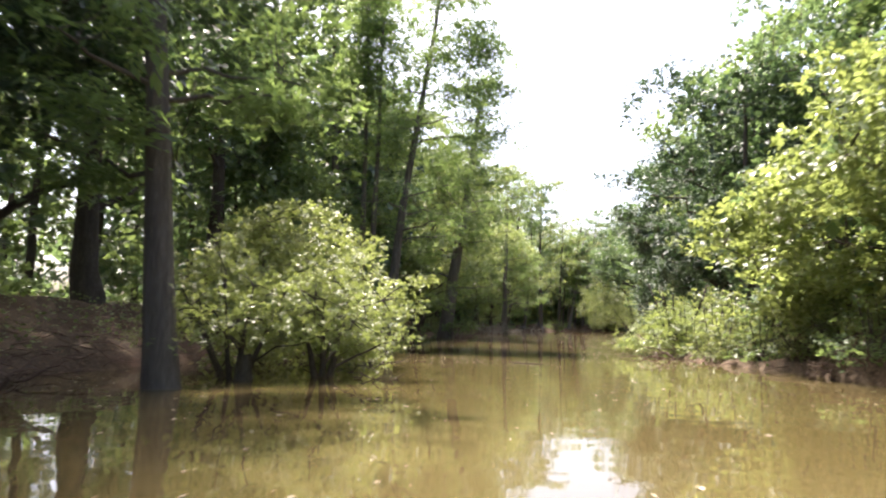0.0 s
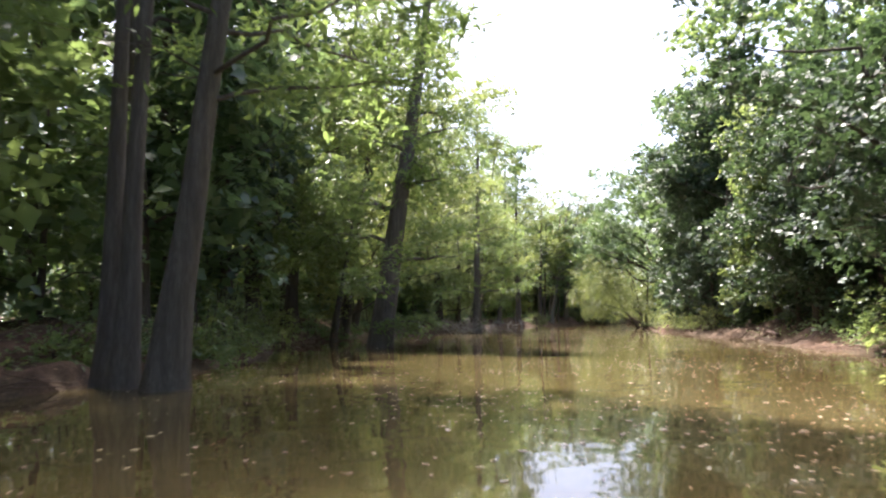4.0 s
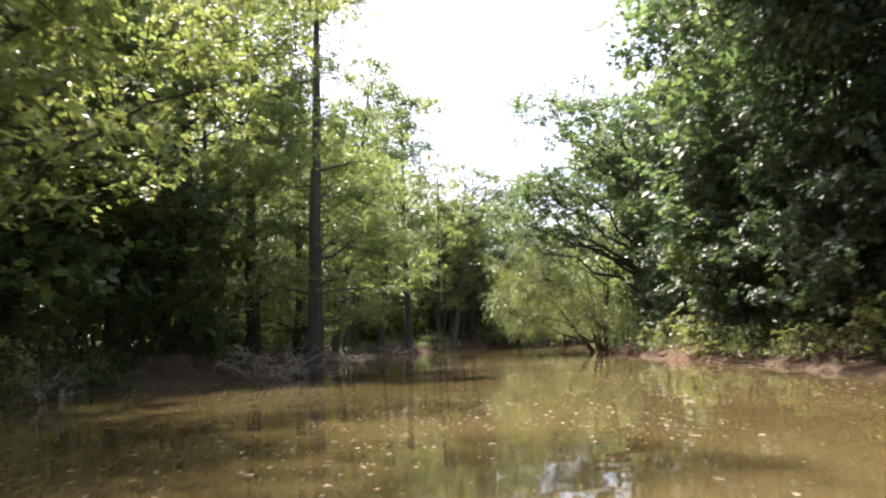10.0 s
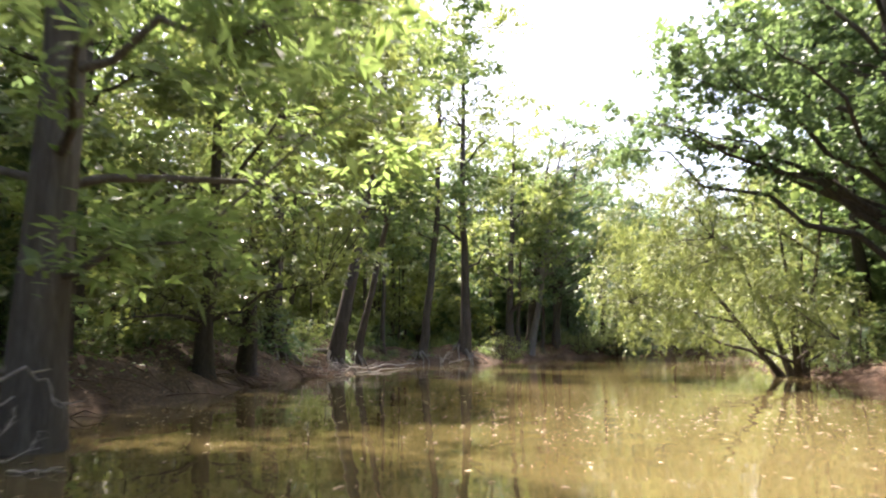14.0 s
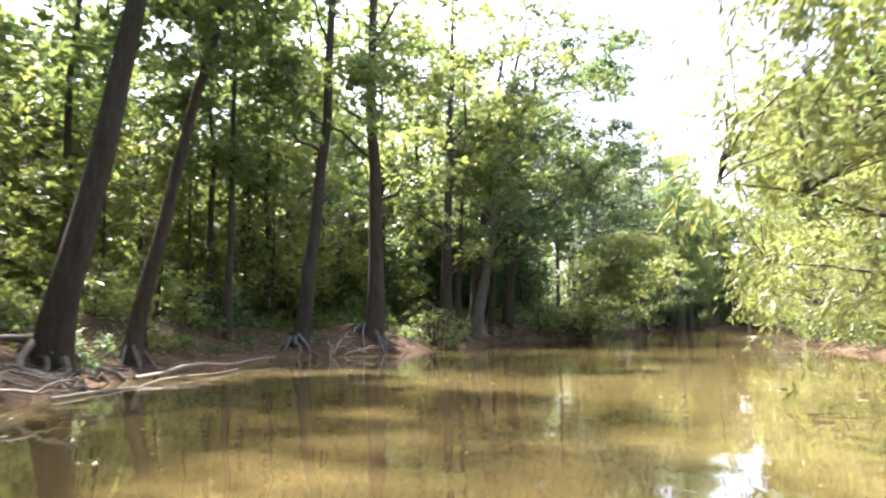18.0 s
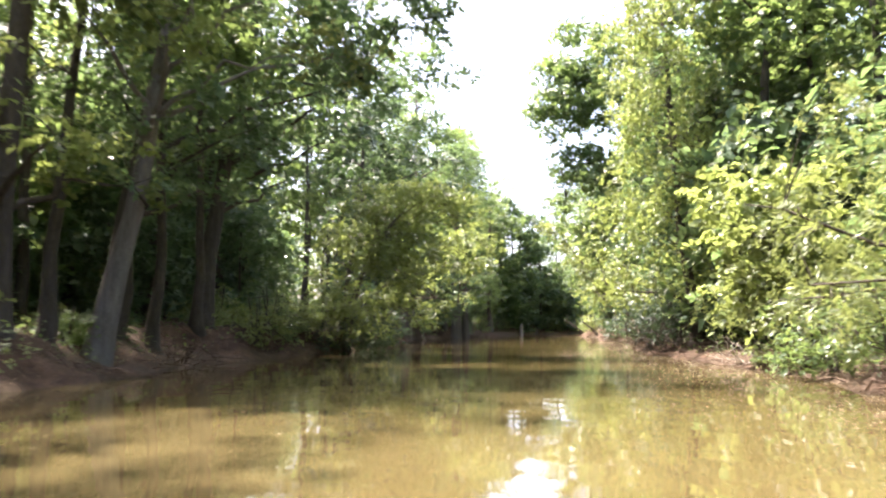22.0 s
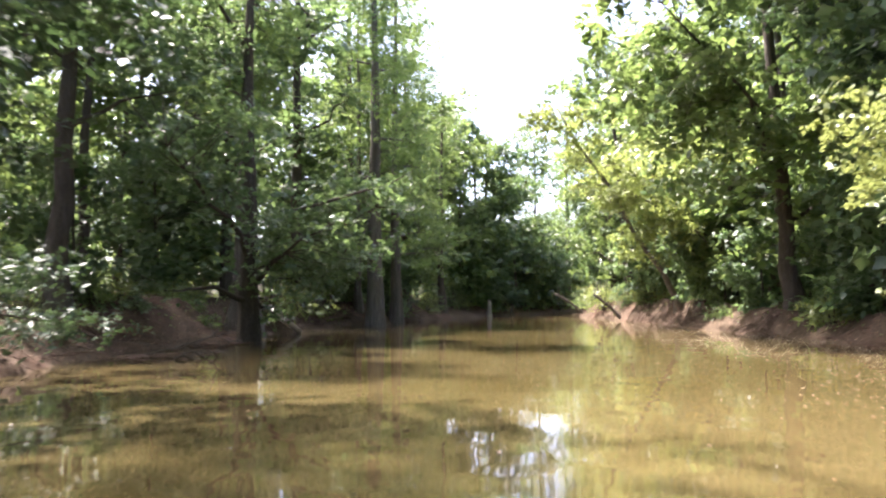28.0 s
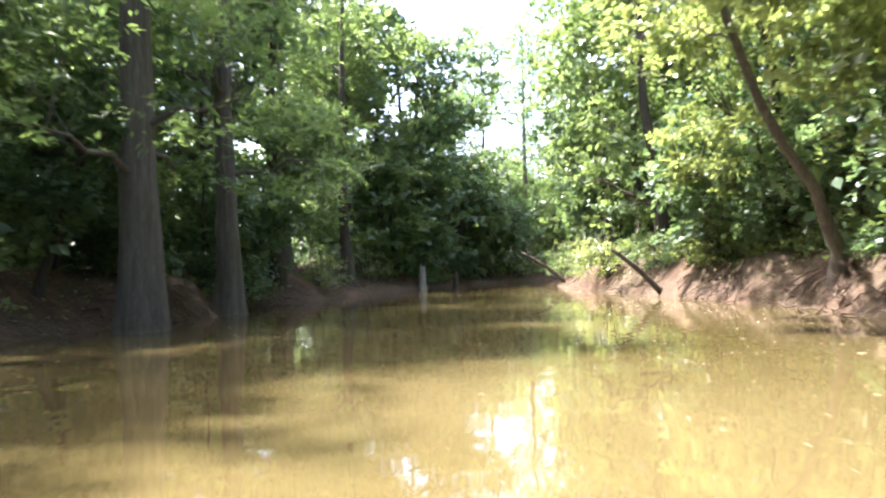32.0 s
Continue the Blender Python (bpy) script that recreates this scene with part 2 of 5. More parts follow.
def smooth_line(ys, xs):
    fy = np.arange(-300, 501, 0.5)
    fx = np.interp(fy, ys, xs)
    k = np.ones(7) / 7
    pad = np.r_[np.full(3, fx[0]), fx, np.full(3, fx[-1])]
    return fy, np.convolve(pad, k, "valid")


GY, GL = smooth_line(LEFT_Y, LEFT_X)
_, GR = smooth_line(RIGHT_Y, RIGHT_X)
CL = 1 / np.sqrt(1 + np.gradient(GL, GY) ** 2)
CR = 1 / np.sqrt(1 + np.gradient(GR, GY) ** 2)


WAVES = np.random.default_rng(3).uniform(0, 1, (7, 3))


def wobble(x, y, f, seed=0.0):
    """Uneven relief between about -1 and 1, from waves in many directions."""
    total = 0.0
    for a, b, c in WAVES:
        ang, fr = a * 6.283 + seed, f * (0.6 + 0.9 * b)
        total = total + np.sin((x * np.cos(ang) + y * np.sin(ang)) * fr + c * 6.283 + seed)
    return total / 3.2


def bank_dist(x, y):
    """Signed distances to the two waterlines: positive over the water."""
    x, y = np.asarray(x, float), np.asarray(y, float)
    dl = (x - np.interp(y, GY, GL)) * np.interp(y, GY, CL)
    dr = (np.interp(y, GY, GR) - x) * np.interp(y, GY, CR)
    return dl, dr


# how wide the slope of the bank is, by stretch
SLOPE_L = ([-300, 4, 12, 22, 30, 100, 112, 122, 140, 168, 500], [2.6, 2.6, 6.5, 6.5, 2.8, 2.6, 3.4, 3.4, 2.2, 2.6, 2.6])
SLOPE_R = ([-300, 44, 52, 68, 76, 82, 100, 118, 136, 146, 158, 172, 500], [2.4, 2.4, 4.0, 3.6, 1.8, 3.4, 2.6, 2.2, 2.0, 2.0, 2.2, 1.4, 1.5])


# how high the bank stands, by stretch
HIGH_L = ([-300, 26, 34, 78, 84, 98, 106, 126, 134, 150, 162, 500], [1.0, 1.0, 0.7, 0.7, 0.45, 0.45, 0.85, 0.85, 0.65, 0.65, 0.9, 0.95])
HIGH_R = ([-300, 42, 52, 72, 78, 100, 112, 148, 160, 172, 178, 190, 200, 500], [0.7, 0.7, 0.45, 0.45, 0.7, 0.55, 0.3, 0.3, 0.36, 0.4, 0.85, 0.85, 0.7, 0.7])


def ground_z(x, y):
    x, y = np.asarray(x, float), np.asarray(y, float)
    dl, dr = bank_dist(x, y)
    d = np.minimum(dl, dr)
    near = np.exp(-np.abs(d) / 14)
    # the waterline and the lip of the bank wander in and out
    d = d + (0.30 * wobble(x, y, 0.75, 7.0) + 0.16 * wobble(x, y, 2.1, 9.0)) * np.clip(1.6 - np.abs(d) / 2.2, 0, 1)
    width = np.where(dl < dr, np.interp(y, *SLOPE_L), np.interp(y, *SLOPE_R)) * (1 + 0.30 * wobble(x, y, 0.5, 11.0))
    u = np.clip(-d / width, 0, 1)
    high = np.where(dl < dr, np.interp(y, *HIGH_L), np.interp(y, *HIGH_R))
    rise = (0.45 * u ** 0.4 + 0.55 * np.clip(u * 1.5 - 0.35, 0, 1) ** 1.3) * 1.75 * high
    rough = wobble(x, y, 1.1) * 0.24 * np.clip(-d / 1.0, 0, 1) + wobble(x, y, 3.1, 2.0) * 0.17 * np.clip(-d / 0.5, 0, 1) + wobble(x, y, 7.3, 5.0) * 0.07 * np.clip(-d / 0.4, 0, 1)
    land = rise + 0.35 * np.clip((-d - width) / 20, 0, 1) + rough * near + wobble(x, y, 0.21, 4.0) * 0.25 * np.clip((-d - 3) / 6, 0, 1) * near
    bed = -np.clip(d * 0.55, 0, 1.7)
    return np.where(d > 0, bed - 0.02, land - 0.02)


def gz(x, y):
    return float(ground_z(x, y))


def mesh_object(name, verts, faces, mat, parent=None, label="", smooth=False):
    """faces: an integer array of one width (3 or 4)."""
    verts, faces = np.asarray(verts, np.float32), np.asarray(faces, np.int32)
    me = bpy.data.meshes.new(name)
    w = faces.shape[1]
    me.vertices.add(len(verts))
    me.vertices.foreach_set("co", verts.ravel())
    me.loops.add(faces.size)
    me.loops.foreach_set("vertex_index", faces.ravel())
    me.polygons.add(len(faces))
    me.polygons.foreach_set("loop_start", np.arange(0, faces.size, w, dtype=np.int32))
    me.polygons.foreach_set("loop_total", np.full(len(faces), w, np.int32))
    if smooth:
        me.polygons.foreach_set("use_smooth", np.ones(len(faces), bool))
    me.update()
    me.materials.append(mat)
    ob = new(name, me)
    if parent is not None:
        ob.parent = parent
    if label:
        ob["label"] = label
    return ob


def build_ground():
    ys = np.unique(np.r_[np.arange(-300, -30, 20), np.arange(-30, 226, 0.36), np.arange(226, 501, 18)])
    off = np.r_[[-420, -220, -120, -70, -45, -30, -20, -14, -10, -7.5, -6, -5], np.arange(-4.2, 0.01, 0.3), [0.25, 0.6, 1.2, 2.2, 3.6]]
    rows = []
    for y in ys:
        l, r = np.interp(y, GY, GL), np.interp(y, GY, GR)
        cl, cr = np.interp(y, GY, CL), np.interp(y, GY, CR)
        rows.append(np.r_[l + off / cl, r - (off / cr)[::-1]])
    xs = np.array(rows)
    yy = np.repeat(ys[:, None], xs.shape[1], 1)
    zz = ground_z(xs, yy)
    n, m = xs.shape
    v = np.stack([xs, yy, zz], -1).reshape(-1, 3)
    i = (np.arange(n - 1)[:, None] * m + np.arange(m - 1)[None]).ravel()
    ob = mesh_object("ground", v, np.stack([i, i + 1, i + m + 1, i + m], 1), M_SOIL, smooth=True)
    return tagged(ob, "brown clay river banks with leaf litter and forest floor", "ground", kind="structure")


build_ground()


def build_water():
    ys = np.r_[np.arange(-300, -30, 30), np.arange(-30, 226, 3.0), np.arange(226, 501, 20)]
    v, f = [], []
    for k, y in enumerate(ys):
        l, r = np.interp(y, GY, GL) - 1.5, np.interp(y, GY, GR) + 1.5
        for u in (0, 0.25, 0.5, 0.75, 1):
            v.append((l + (r - l) * u, y, 0.0))
        if k:
            a = 5 * k
            f += [(a - 5 + j, a - 4 + j, a + 1 + j, a + j) for j in range(4)]
    ob = mesh_object("water", v, f, M_WATER)
    return tagged(ob, "still muddy olive-brown river water with faint ripples", "river", kind="structure")


build_water()


# ---- plant builders ----
def tube(points, radii, sides=8, flute=None):
    """Verts and quads of a tapered tube along points. flute: (number, depth, height) of buttress folds at the foot."""
    pts, radii = np.asarray(points, float), np.asarray(radii, float)
    tang = np.gradient(pts, axis=0)
    tang /= np.linalg.norm(tang, axis=1)[:, None] + 1e-9
    ref = np.array([1.0, 0, 0]) if abs(tang[0][0]) < 0.8 else np.array([0, 1.0, 0])
    a = np.linspace(0, 2 * np.pi, sides, endpoint=False)
    verts = []
    for k, (p, t, r) in enumerate(zip(pts, tang, radii)):
        u = ref - t * (ref @ t)
        u /= np.linalg.norm(u)
        w = np.cross(t, u)
        ref = u
        rr = np.full(sides, r)
        if flute:
            fold = max(0.0, 1 - (p[2] - pts[0][2]) / flute[2])
            rr = r * (1 + flute[1] * fold * np.cos(a * flute[0] + 0.7 * np.sin(a)) + 0.03 * np.sin(3 * a + k))
        else:
            rr = r * (1 + 0.05 * np.sin(3 * a + 1.7 * k))
        verts.append(p + rr[:, None] * (np.cos(a)[:, None] * u + np.sin(a)[:, None] * w))
    n = len(pts)
    i = np.arange(sides)
    j = (i + 1) % sides
    faces = np.concatenate([np.stack([k * sides + i, k * sides + j, (k + 1) * sides + j, (k + 1) * sides + i], 1) for k in range(n - 1)])
    cap = np.array([[(n - 1) * sides + q, (n - 1) * sides + (q + 1) % sides, (n - 1) * sides + (q + 2) % sides, (n - 1) * sides + (q + 3) % sides] for q in range(0, sides - 3, 2)]) if sides > 3 else np.zeros((0, 4), int)
    return np.concatenate(verts), np.concatenate([faces, cap]).astype(int)


def joined(pieces):
    v, f, base = [], [], 0
    for a, b in pieces:
        v.append(a)
        f.append(b + base)
        base += len(a)
    return np.concatenate(v), np.concatenate(f)


def bent(rng, a, b, n=6, sag=0.0, rough=0.06):
    """A crooked line from a to b; sag lifts (or drops) its middle."""
    a, b = np.asarray(a, float), np.asarray(b, float)
    u = np.linspace(0, 1, n)[:, None]
    length = np.linalg.norm(b - a)
    pts = a + (b - a) * u
    pts[:, 2] += sag * length * np.sin(np.pi * u[:, 0])
    jit = rng.normal(0, rough * length / n ** 0.5, (n, 3)) * np.sin(np.pi * u)
    return pts + jit


def unit(v):
    return v / (np.linalg.norm(v, axis=-1, keepdims=True) + 1e-9)


def leaf_arrays(rng, centre, radii, count, size, aspect, hang=0.0, flat=0.55, rounded=False):
    """Folded leaves, diamond-shaped or rounded, on short sprays through flattened clumps. centre, radii: (K, 3); count: leaves a clump."""
    k = len(centre)
    each = 9 if count >= 18 else max(1, count // 2)
    sprays = max(1, round(count / each))
    pick = np.repeat(np.arange(k), sprays)
    m = len(pick)
    d = unit(rng.normal(size=(m, 3)))
    r = rng.uniform(0.0, 1.0, m) ** 0.42
    heart = centre[pick] + d * r[:, None] * radii[pick]
    outward = unit(d * np.array([1, 1, 0.4]) + rng.normal(size=(m, 3)) * 0.45)
    outward[:, 2] -= 0.15 + hang * 2.2
    outward = unit(outward)
    face = unit(np.array([0, 0, 1.0]) * flat + rng.normal(size=(m, 3)) * 0.34 + outward * 0.15)
    across = unit(np.cross(face, outward))
    own = np.repeat(np.arange(m), each)
    n = len(own)
    u = rng.uniform(-0.5, 0.9, n)[:, None]
    side_of = np.where(rng.uniform(size=n) < 0.5, -1.0, 1.0)[:, None]
    if count < 2:
        u = u * 0
    pos = heart[own] + outward[own] * u * size * 2.1 + rng.normal(size=(n, 3)) * size * 0.20
    normal = unit(face[own] + rng.normal(size=(n, 3)) * 0.26)
    along = outward[own] * (0.55 + hang) + across[own] * side_of * rng.uniform(0.2, 0.9, n)[:, None] * (1 - hang) + rng.normal(size=(n, 3)) * 0.25
    along = unit(along - normal * (along * normal).sum(1)[:, None]) if hang < 0.5 else unit(along)
    side = unit(np.cross(normal, along))
    up = np.cross(along, side)
    ln = size * rng.uniform(0.65, 1.3, n)[:, None]
    wd = ln * aspect
    tip = pos + along * ln
    mid = pos + along * ln * 0.45 + up * wd * 0.18
    if rounded:
        a1, a2 = pos + along * ln * 0.27 + up * wd * 0.16, pos + along * ln * 0.68 + up * wd * 0.12
        v = np.stack([pos, a1 + side * wd * 0.44, a2 + side * wd * 0.40, tip, a2 - side * wd * 0.40, a1 - side * wd * 0.44], 1).reshape(-1, 3)
        b = np.arange(n) * 6
        f = np.stack([np.r_[b, b, b, b], np.r_[b + 1, b + 2, b + 3, b + 4], np.r_[b + 2, b + 3, b + 4, b + 5]], 1)
        return v, f
    v = np.stack([pos, mid + side * wd * 0.5, tip, mid - side * wd * 0.5], 1).reshape(-1, 3)
    b = np.arange(n) * 4
    f = np.stack([np.r_[b, b], np.r_[b + 1, b + 2], np.r_[b + 2, b + 3]], 1)
    return v, f


def clumps_for(rng, style, H, R, n, low):
    """Centres and radii of leaf clumps for a crown of a style, round a trunk at the origin."""
    if style == "cypress":
        z = low * H + (H * (1 - low)) * rng.uniform(0, 1, n) ** 0.9
        u = (z / H - low) / (1 - low)
        reach = R * (1.05 - 0.75 * u) * rng.uniform(0.25, 1.0, n) ** 0.6
        a = rng.uniform(0, 2 * np.pi, n)
        c = np.stack([np.cos(a) * reach, np.sin(a) * reach, z + 0.06 * reach], 1)
        s = rng.uniform(0.6, 1.15, n)
        return c, np.stack([s * 0.95, s * 0.95, s * 0.20], 1)
    if style == "curtain":
        z = H * rng.uniform(low, 1, n)
        u = z / H
        prof = R * (0.75 + 0.35 * np.sin(u * 7 + 1) * 0.5) * np.sqrt(np.clip(1.02 - u ** 5, 0, 1))
        a = rng.uniform(0, 2 * np.pi, n)
        lobes = 1 + 0.25 * np.sin(3 * a + 5 * u) + 0.15 * np.sin(5 * a - 9 * u)
        reach = prof * lobes * rng.uniform(0.72, 1.0, n)
        s = rng.uniform(0.45, 0.85, n)
        return np.stack([np.cos(a) * reach, np.sin(a) * reach, z], 1), np.stack([s, s, s * 1.1], 1)
    if style in ("bush", "willow"):
        d = unit(rng.normal(size=(n, 3)))
        d[:, 2] = np.abs(d[:, 2]) * 1.0 - 0.12
        a = np.arctan2(d[:, 1], d[:, 0])
        lobes = 1 + 0.22 * np.sin(3 * a + 1) + 0.12 * np.sin(7 * a)
        r = rng.uniform(0.35, 1.0, n) ** 0.5
        c = d * (r * lobes)[:, None] * np.array([R, R, H * 0.82])
        c[:, 2] = np.maximum(c[:, 2] + low * H, 0.12 * H)
        s = rng.uniform(0.35, 0.7, n) * (R / 2.5) ** 0.5
        return c, np.stack([s * 1.15, s * 1.15, s * (0.55 if style == "bush" else 1.2)], 1)
    # broad: a few overlapping lobes, each with clumps near its skin
    lobes = 15 if R > 2.6 else 7
    la = rng.uniform(0, 2 * np.pi, lobes)
    lz = H * (low + (0.93 - low) * (np.arange(lobes) + rng.uniform(0, 1, lobes)) / lobes)
    uu = (lz / H - low) / (1 - low)
    lr = R * (0.32 + 0.55 * np.sin(np.pi * np.clip(0.12 + 0.8 * uu, 0, 1))) * rng.uniform(0.6, 1.1, lobes)
    lc = np.stack([np.cos(la) * lr, np.sin(la) * lr, lz], 1)
    lsize = R * rng.uniform(0.30, 0.50, lobes)
    pick = rng.integers(0, lobes, n)
    d = unit(rng.normal(size=(n, 3)) + np.array([0, 0, 0.75]))
    r = rng.uniform(0.35, 1.0, n) ** 0.35
    c = lc[pick] + d * (r * lsize[pick])[:, None] * np.array([1.1, 1.1, 0.85])
    c[:, 2] = np.clip(c[:, 2], low * H * 0.8, H)
    s = rng.uniform(0.5, 1.0, n) * (R / 4) ** 0.35
    return c, np.stack([s, s, s * 0.5], 1)


STYLES = {
    # leaf size, width to length, hang, flatness, leaf material, bark
    "broad": (0.25, 0.78, 0.0, 0.75, M_BROAD, M_BARK),
    "deep": (0.25, 0.78, 0.0, 0.75, M_DARK, M_BARK),
    "fresh": (0.225, 0.78, 0.0, 0.7, M_LIGHT, M_BARK),
    "cypress": (0.27, 0.33, 0.05, 1.0, M_CYP, M_CBARK),
    "curtain": (0.25, 0.85, 0.15, 0.5, M_VINE, M_BARK),
    "bush": (0.15, 0.5, 0.0, 0.7, M_LIGHT, M_BARK),
    "willow": (0.24, 0.27, 0.35, 0.4, M_WILLOW, M_BARK),
}


def plant(name, label, category, at, style, H, R, r0, seed, shape=None, lean=(0, 0), low=0.3, clumps=100, per=55,
          leaf=1.0, limbs=5, flare=1.6, flutes=0, bow=0.03, stems=1, shift=(0, 0), extra_limbs=(), trunk_top=0.92,
          group="", spread=0.25, leafmat=None, twig=True, foot=-0.25, z=None, core=4, rounded=False, bark_mat=None, flare_roots=0):
    """A tree or bush with its foot at `at`: trunk, limbs, twigs and crown as parts."""
    rng = np.random.default_rng(seed)
    size, aspect, hang, flat, lm, bark = STYLES[style]
    lm, bark = leafmat or lm, bark_mat or bark
    form = shape or {"broad": "broad", "deep": "broad", "fresh": "broad"}.get(style, style)
    root = new(name)
    root.empty_display_size = 0.3
    root.location = (at[0], at[1], gz(*at) if z is None else z)
    lean = np.array([lean[0], lean[1], 0.0])
    trunks = []
    for k in range(stems):
        if stems > 1:
            a = 2 * np.pi * k / stems + rng.uniform(0, 1)
            foot_at = np.array([np.cos(a) * r0 * 1.5, np.sin(a) * r0 * 1.5, foot])
            top = np.array([np.cos(a) * R * spread, np.sin(a) * R * spread, H * trunk_top * rng.uniform(0.7, 1)]) + lean
        else:
            foot_at, top = np.array([0, 0, foot]), np.array([0, 0, H * trunk_top]) + lean
        n = 12 if stems == 1 else 7
        u = np.linspace(0, 1, n) ** (1.5 if stems == 1 else 1.0)
        pts = foot_at + (top - foot_at) * u[:, None]
        wig = np.cumsum(rng.normal(0, 1, (n, 2)), 0)
        wig -= wig[0] + (wig[-1] - wig[0]) * u[:, None]
        pts[:, :2] += wig * bow * H / n ** 0.5 * 0.5
        rad = r0 * (1 - 0.78 * u) + 0.012
        hgt = pts[:, 2] - foot
        rad = rad * (1 + (flare - 1) * np.exp(-hgt / (0.055 * H + 0.35)))
        v, f = tube(pts, rad, 18 if flutes else (10 if stems == 1 and r0 > 0.12 else 6), (flutes, 0.16, 2.4) if flutes else None)
        mesh_object("trunk" if stems == 1 else "stem", v, f, bark, root, smooth=True)
        trunks.append(pts)
    for k in range(flare_roots):
        a = 2 * np.pi * (k + rng.uniform(-0.35, 0.35)) / flare_roots
        reach = r0 * rng.uniform(3.0, 6.5)
        line = []
        for q in np.linspace(0, 1, 8):
            w = a + 0.5 * np.sin(3 * q + k) * q
            hx, hy = np.cos(w) * (r0 * 0.75 + reach * q), np.sin(w) * (r0 * 0.75 + reach * q)
            under = max(gz(at[0] + hx, at[1] + hy), -0.15) - root.location.z
            line.append((hx, hy, under + 0.03 + 0.6 * (1 - q) ** 3))
        v, f = tube(np.array(line), r0 * np.linspace(0.34, 0.07, 8) * rng.uniform(0.7, 1.2), 7)
        mesh_object("root", v, f, M_GREY, root, "pale exposed root", True)
    cen, rad3 = clumps_for(rng, form, H, R, clumps, low)
    tilt = np.clip(cen[:, 2] / (H * trunk_top), 0, 1)[:, None]
    cen = cen + lean * tilt + np.array([shift[0], shift[1], 0]) * np.clip(tilt * 1.6, 0, 1)
    ways = []
    targets = []
    if limbs:
        far = [int(rng.integers(len(cen)))]
        for _ in range(limbs - 1):
            dist = np.min(np.linalg.norm(cen[:, None] - cen[far][None], axis=2), axis=1)
            far.append(int(np.argmax(dist * rng.uniform(0.6, 1, len(cen)))))
        targets = [cen[i] for i in far]
    for tgt in list(targets) + [np.array(e) for e in extra_limbs]:
        tr = trunks[int(rng.integers(len(trunks)))]
        reach = np.linalg.norm(tgt[:2] - np.array([np.interp(tgt[2], tr[:, 2], tr[:, 0]), np.interp(tgt[2], tr[:, 2], tr[:, 1])]))
        zs = np.clip(tgt[2] - 0.45 * reach, 0.12 * H, H * trunk_top * 0.93)
        if form == "cypress":
            zs = np.clip(tgt[2] - 0.1 * reach, 0.1 * H, H * trunk_top * 0.95)
        s = np.array([np.interp(zs, tr[:, 2], tr[:, 0]), np.interp(zs, tr[:, 2], tr[:, 1]), zs])
        line = bent(rng, s, tgt, 7, 0.06 if form != "cypress" else 0.03, 0.09)
        rl = r0 * np.interp(zs / H, [0, 1], [0.24, 0.15] if form == "cypress" else [0.36, 0.2]) if stems == 1 else r0 * 0.5
        rl = min(rl, 0.02 + 0.035 * np.linalg.norm(tgt - s))
        v, f = tube(line, np.linspace(rl, 0.012, 7), 6)
        mesh_object("limb", v, f, bark, root, smooth=True)
        ways.append(line)
    if twig and ways:
        knots = np.concatenate(ways + [t[3:] for t in trunks])
        pieces = []
        for c in cen[:: 1 if len(cen) < 90 else 2]:
            dist = np.linalg.norm(knots - c, axis=1) + np.where(knots[:, 2] > c[2] + 0.6, 2.0, 0)
            s = knots[int(np.argmin(dist))]
            line = bent(rng, s, c, 4, 0.05, 0.1)
            pieces.append(tube(line, np.linspace(0.022, 0.006, 4), 3))
        v, f = joined(pieces)
        tagged(mesh_object("twig_mass", v, f, bark, root), kind="stuff")
    ec = [np.array(e) for e in extra_limbs]
    if ec:
        # leaves along the outer half of each named limb
        more_c, more_r = [], []
        for line in ways[-len(ec):]:
            for q in np.linspace(0.45, 1.0, 7):
                p = np.array([np.interp(q * 6, np.arange(7), line[:, k]) for k in range(3)])
                more_c.append(p + rng.normal(0, 0.35, 3) * np.array([1, 1, 0.4]))
                s = rng.uniform(0.5, 0.9)
                more_r.append([s, s, s * 0.3])
        cen, rad3 = np.r_[cen, more_c], np.r_[rad3, more_r]
    v, f = leaf_arrays(rng, cen, rad3, per, size * leaf, aspect, hang, flat, rounded)
    if core:
        # broad leaves deep inside the crown close its heart
        axis = np.stack([np.interp(cen[:, 2], trunks[0][:, 2], trunks[0][:, k]) for k in (0, 1)], 1)
        deep = cen.copy()
        deep[:, :2] = axis + (cen[:, :2] - axis) * 0.62
        deep[:, 2] = cen[:, 2] - 0.25
        v2, f2 = leaf_arrays(rng, deep, rad3 * 1.25, core * 2, size * leaf * 1.4, aspect, hang, flat * 0.6)
        f = np.concatenate([f, f2 + len(v)])
        v = np.concatenate([v, v2])
    mesh_object("crown" if form not in ("bush",) else "foliage", v, f, lm, root)
    tagged(root, label, category, group)
    return root


# ---- the trees that stand out, from the start of the way to its end ----
HERO = []


def hero(*args, **kw):
    HERO.append(args[3])
    kw["leaf"] = kw.get("leaf", 1.0) * 0.86
    kw["per"] = int(kw.get("per", 55) * 1.15)
    if args[5] >= 19:
        kw["leaf"], kw["per"] = kw["leaf"] * 1.1, int(kw["per"] * 1.1)
    return plant(*args, **kw)


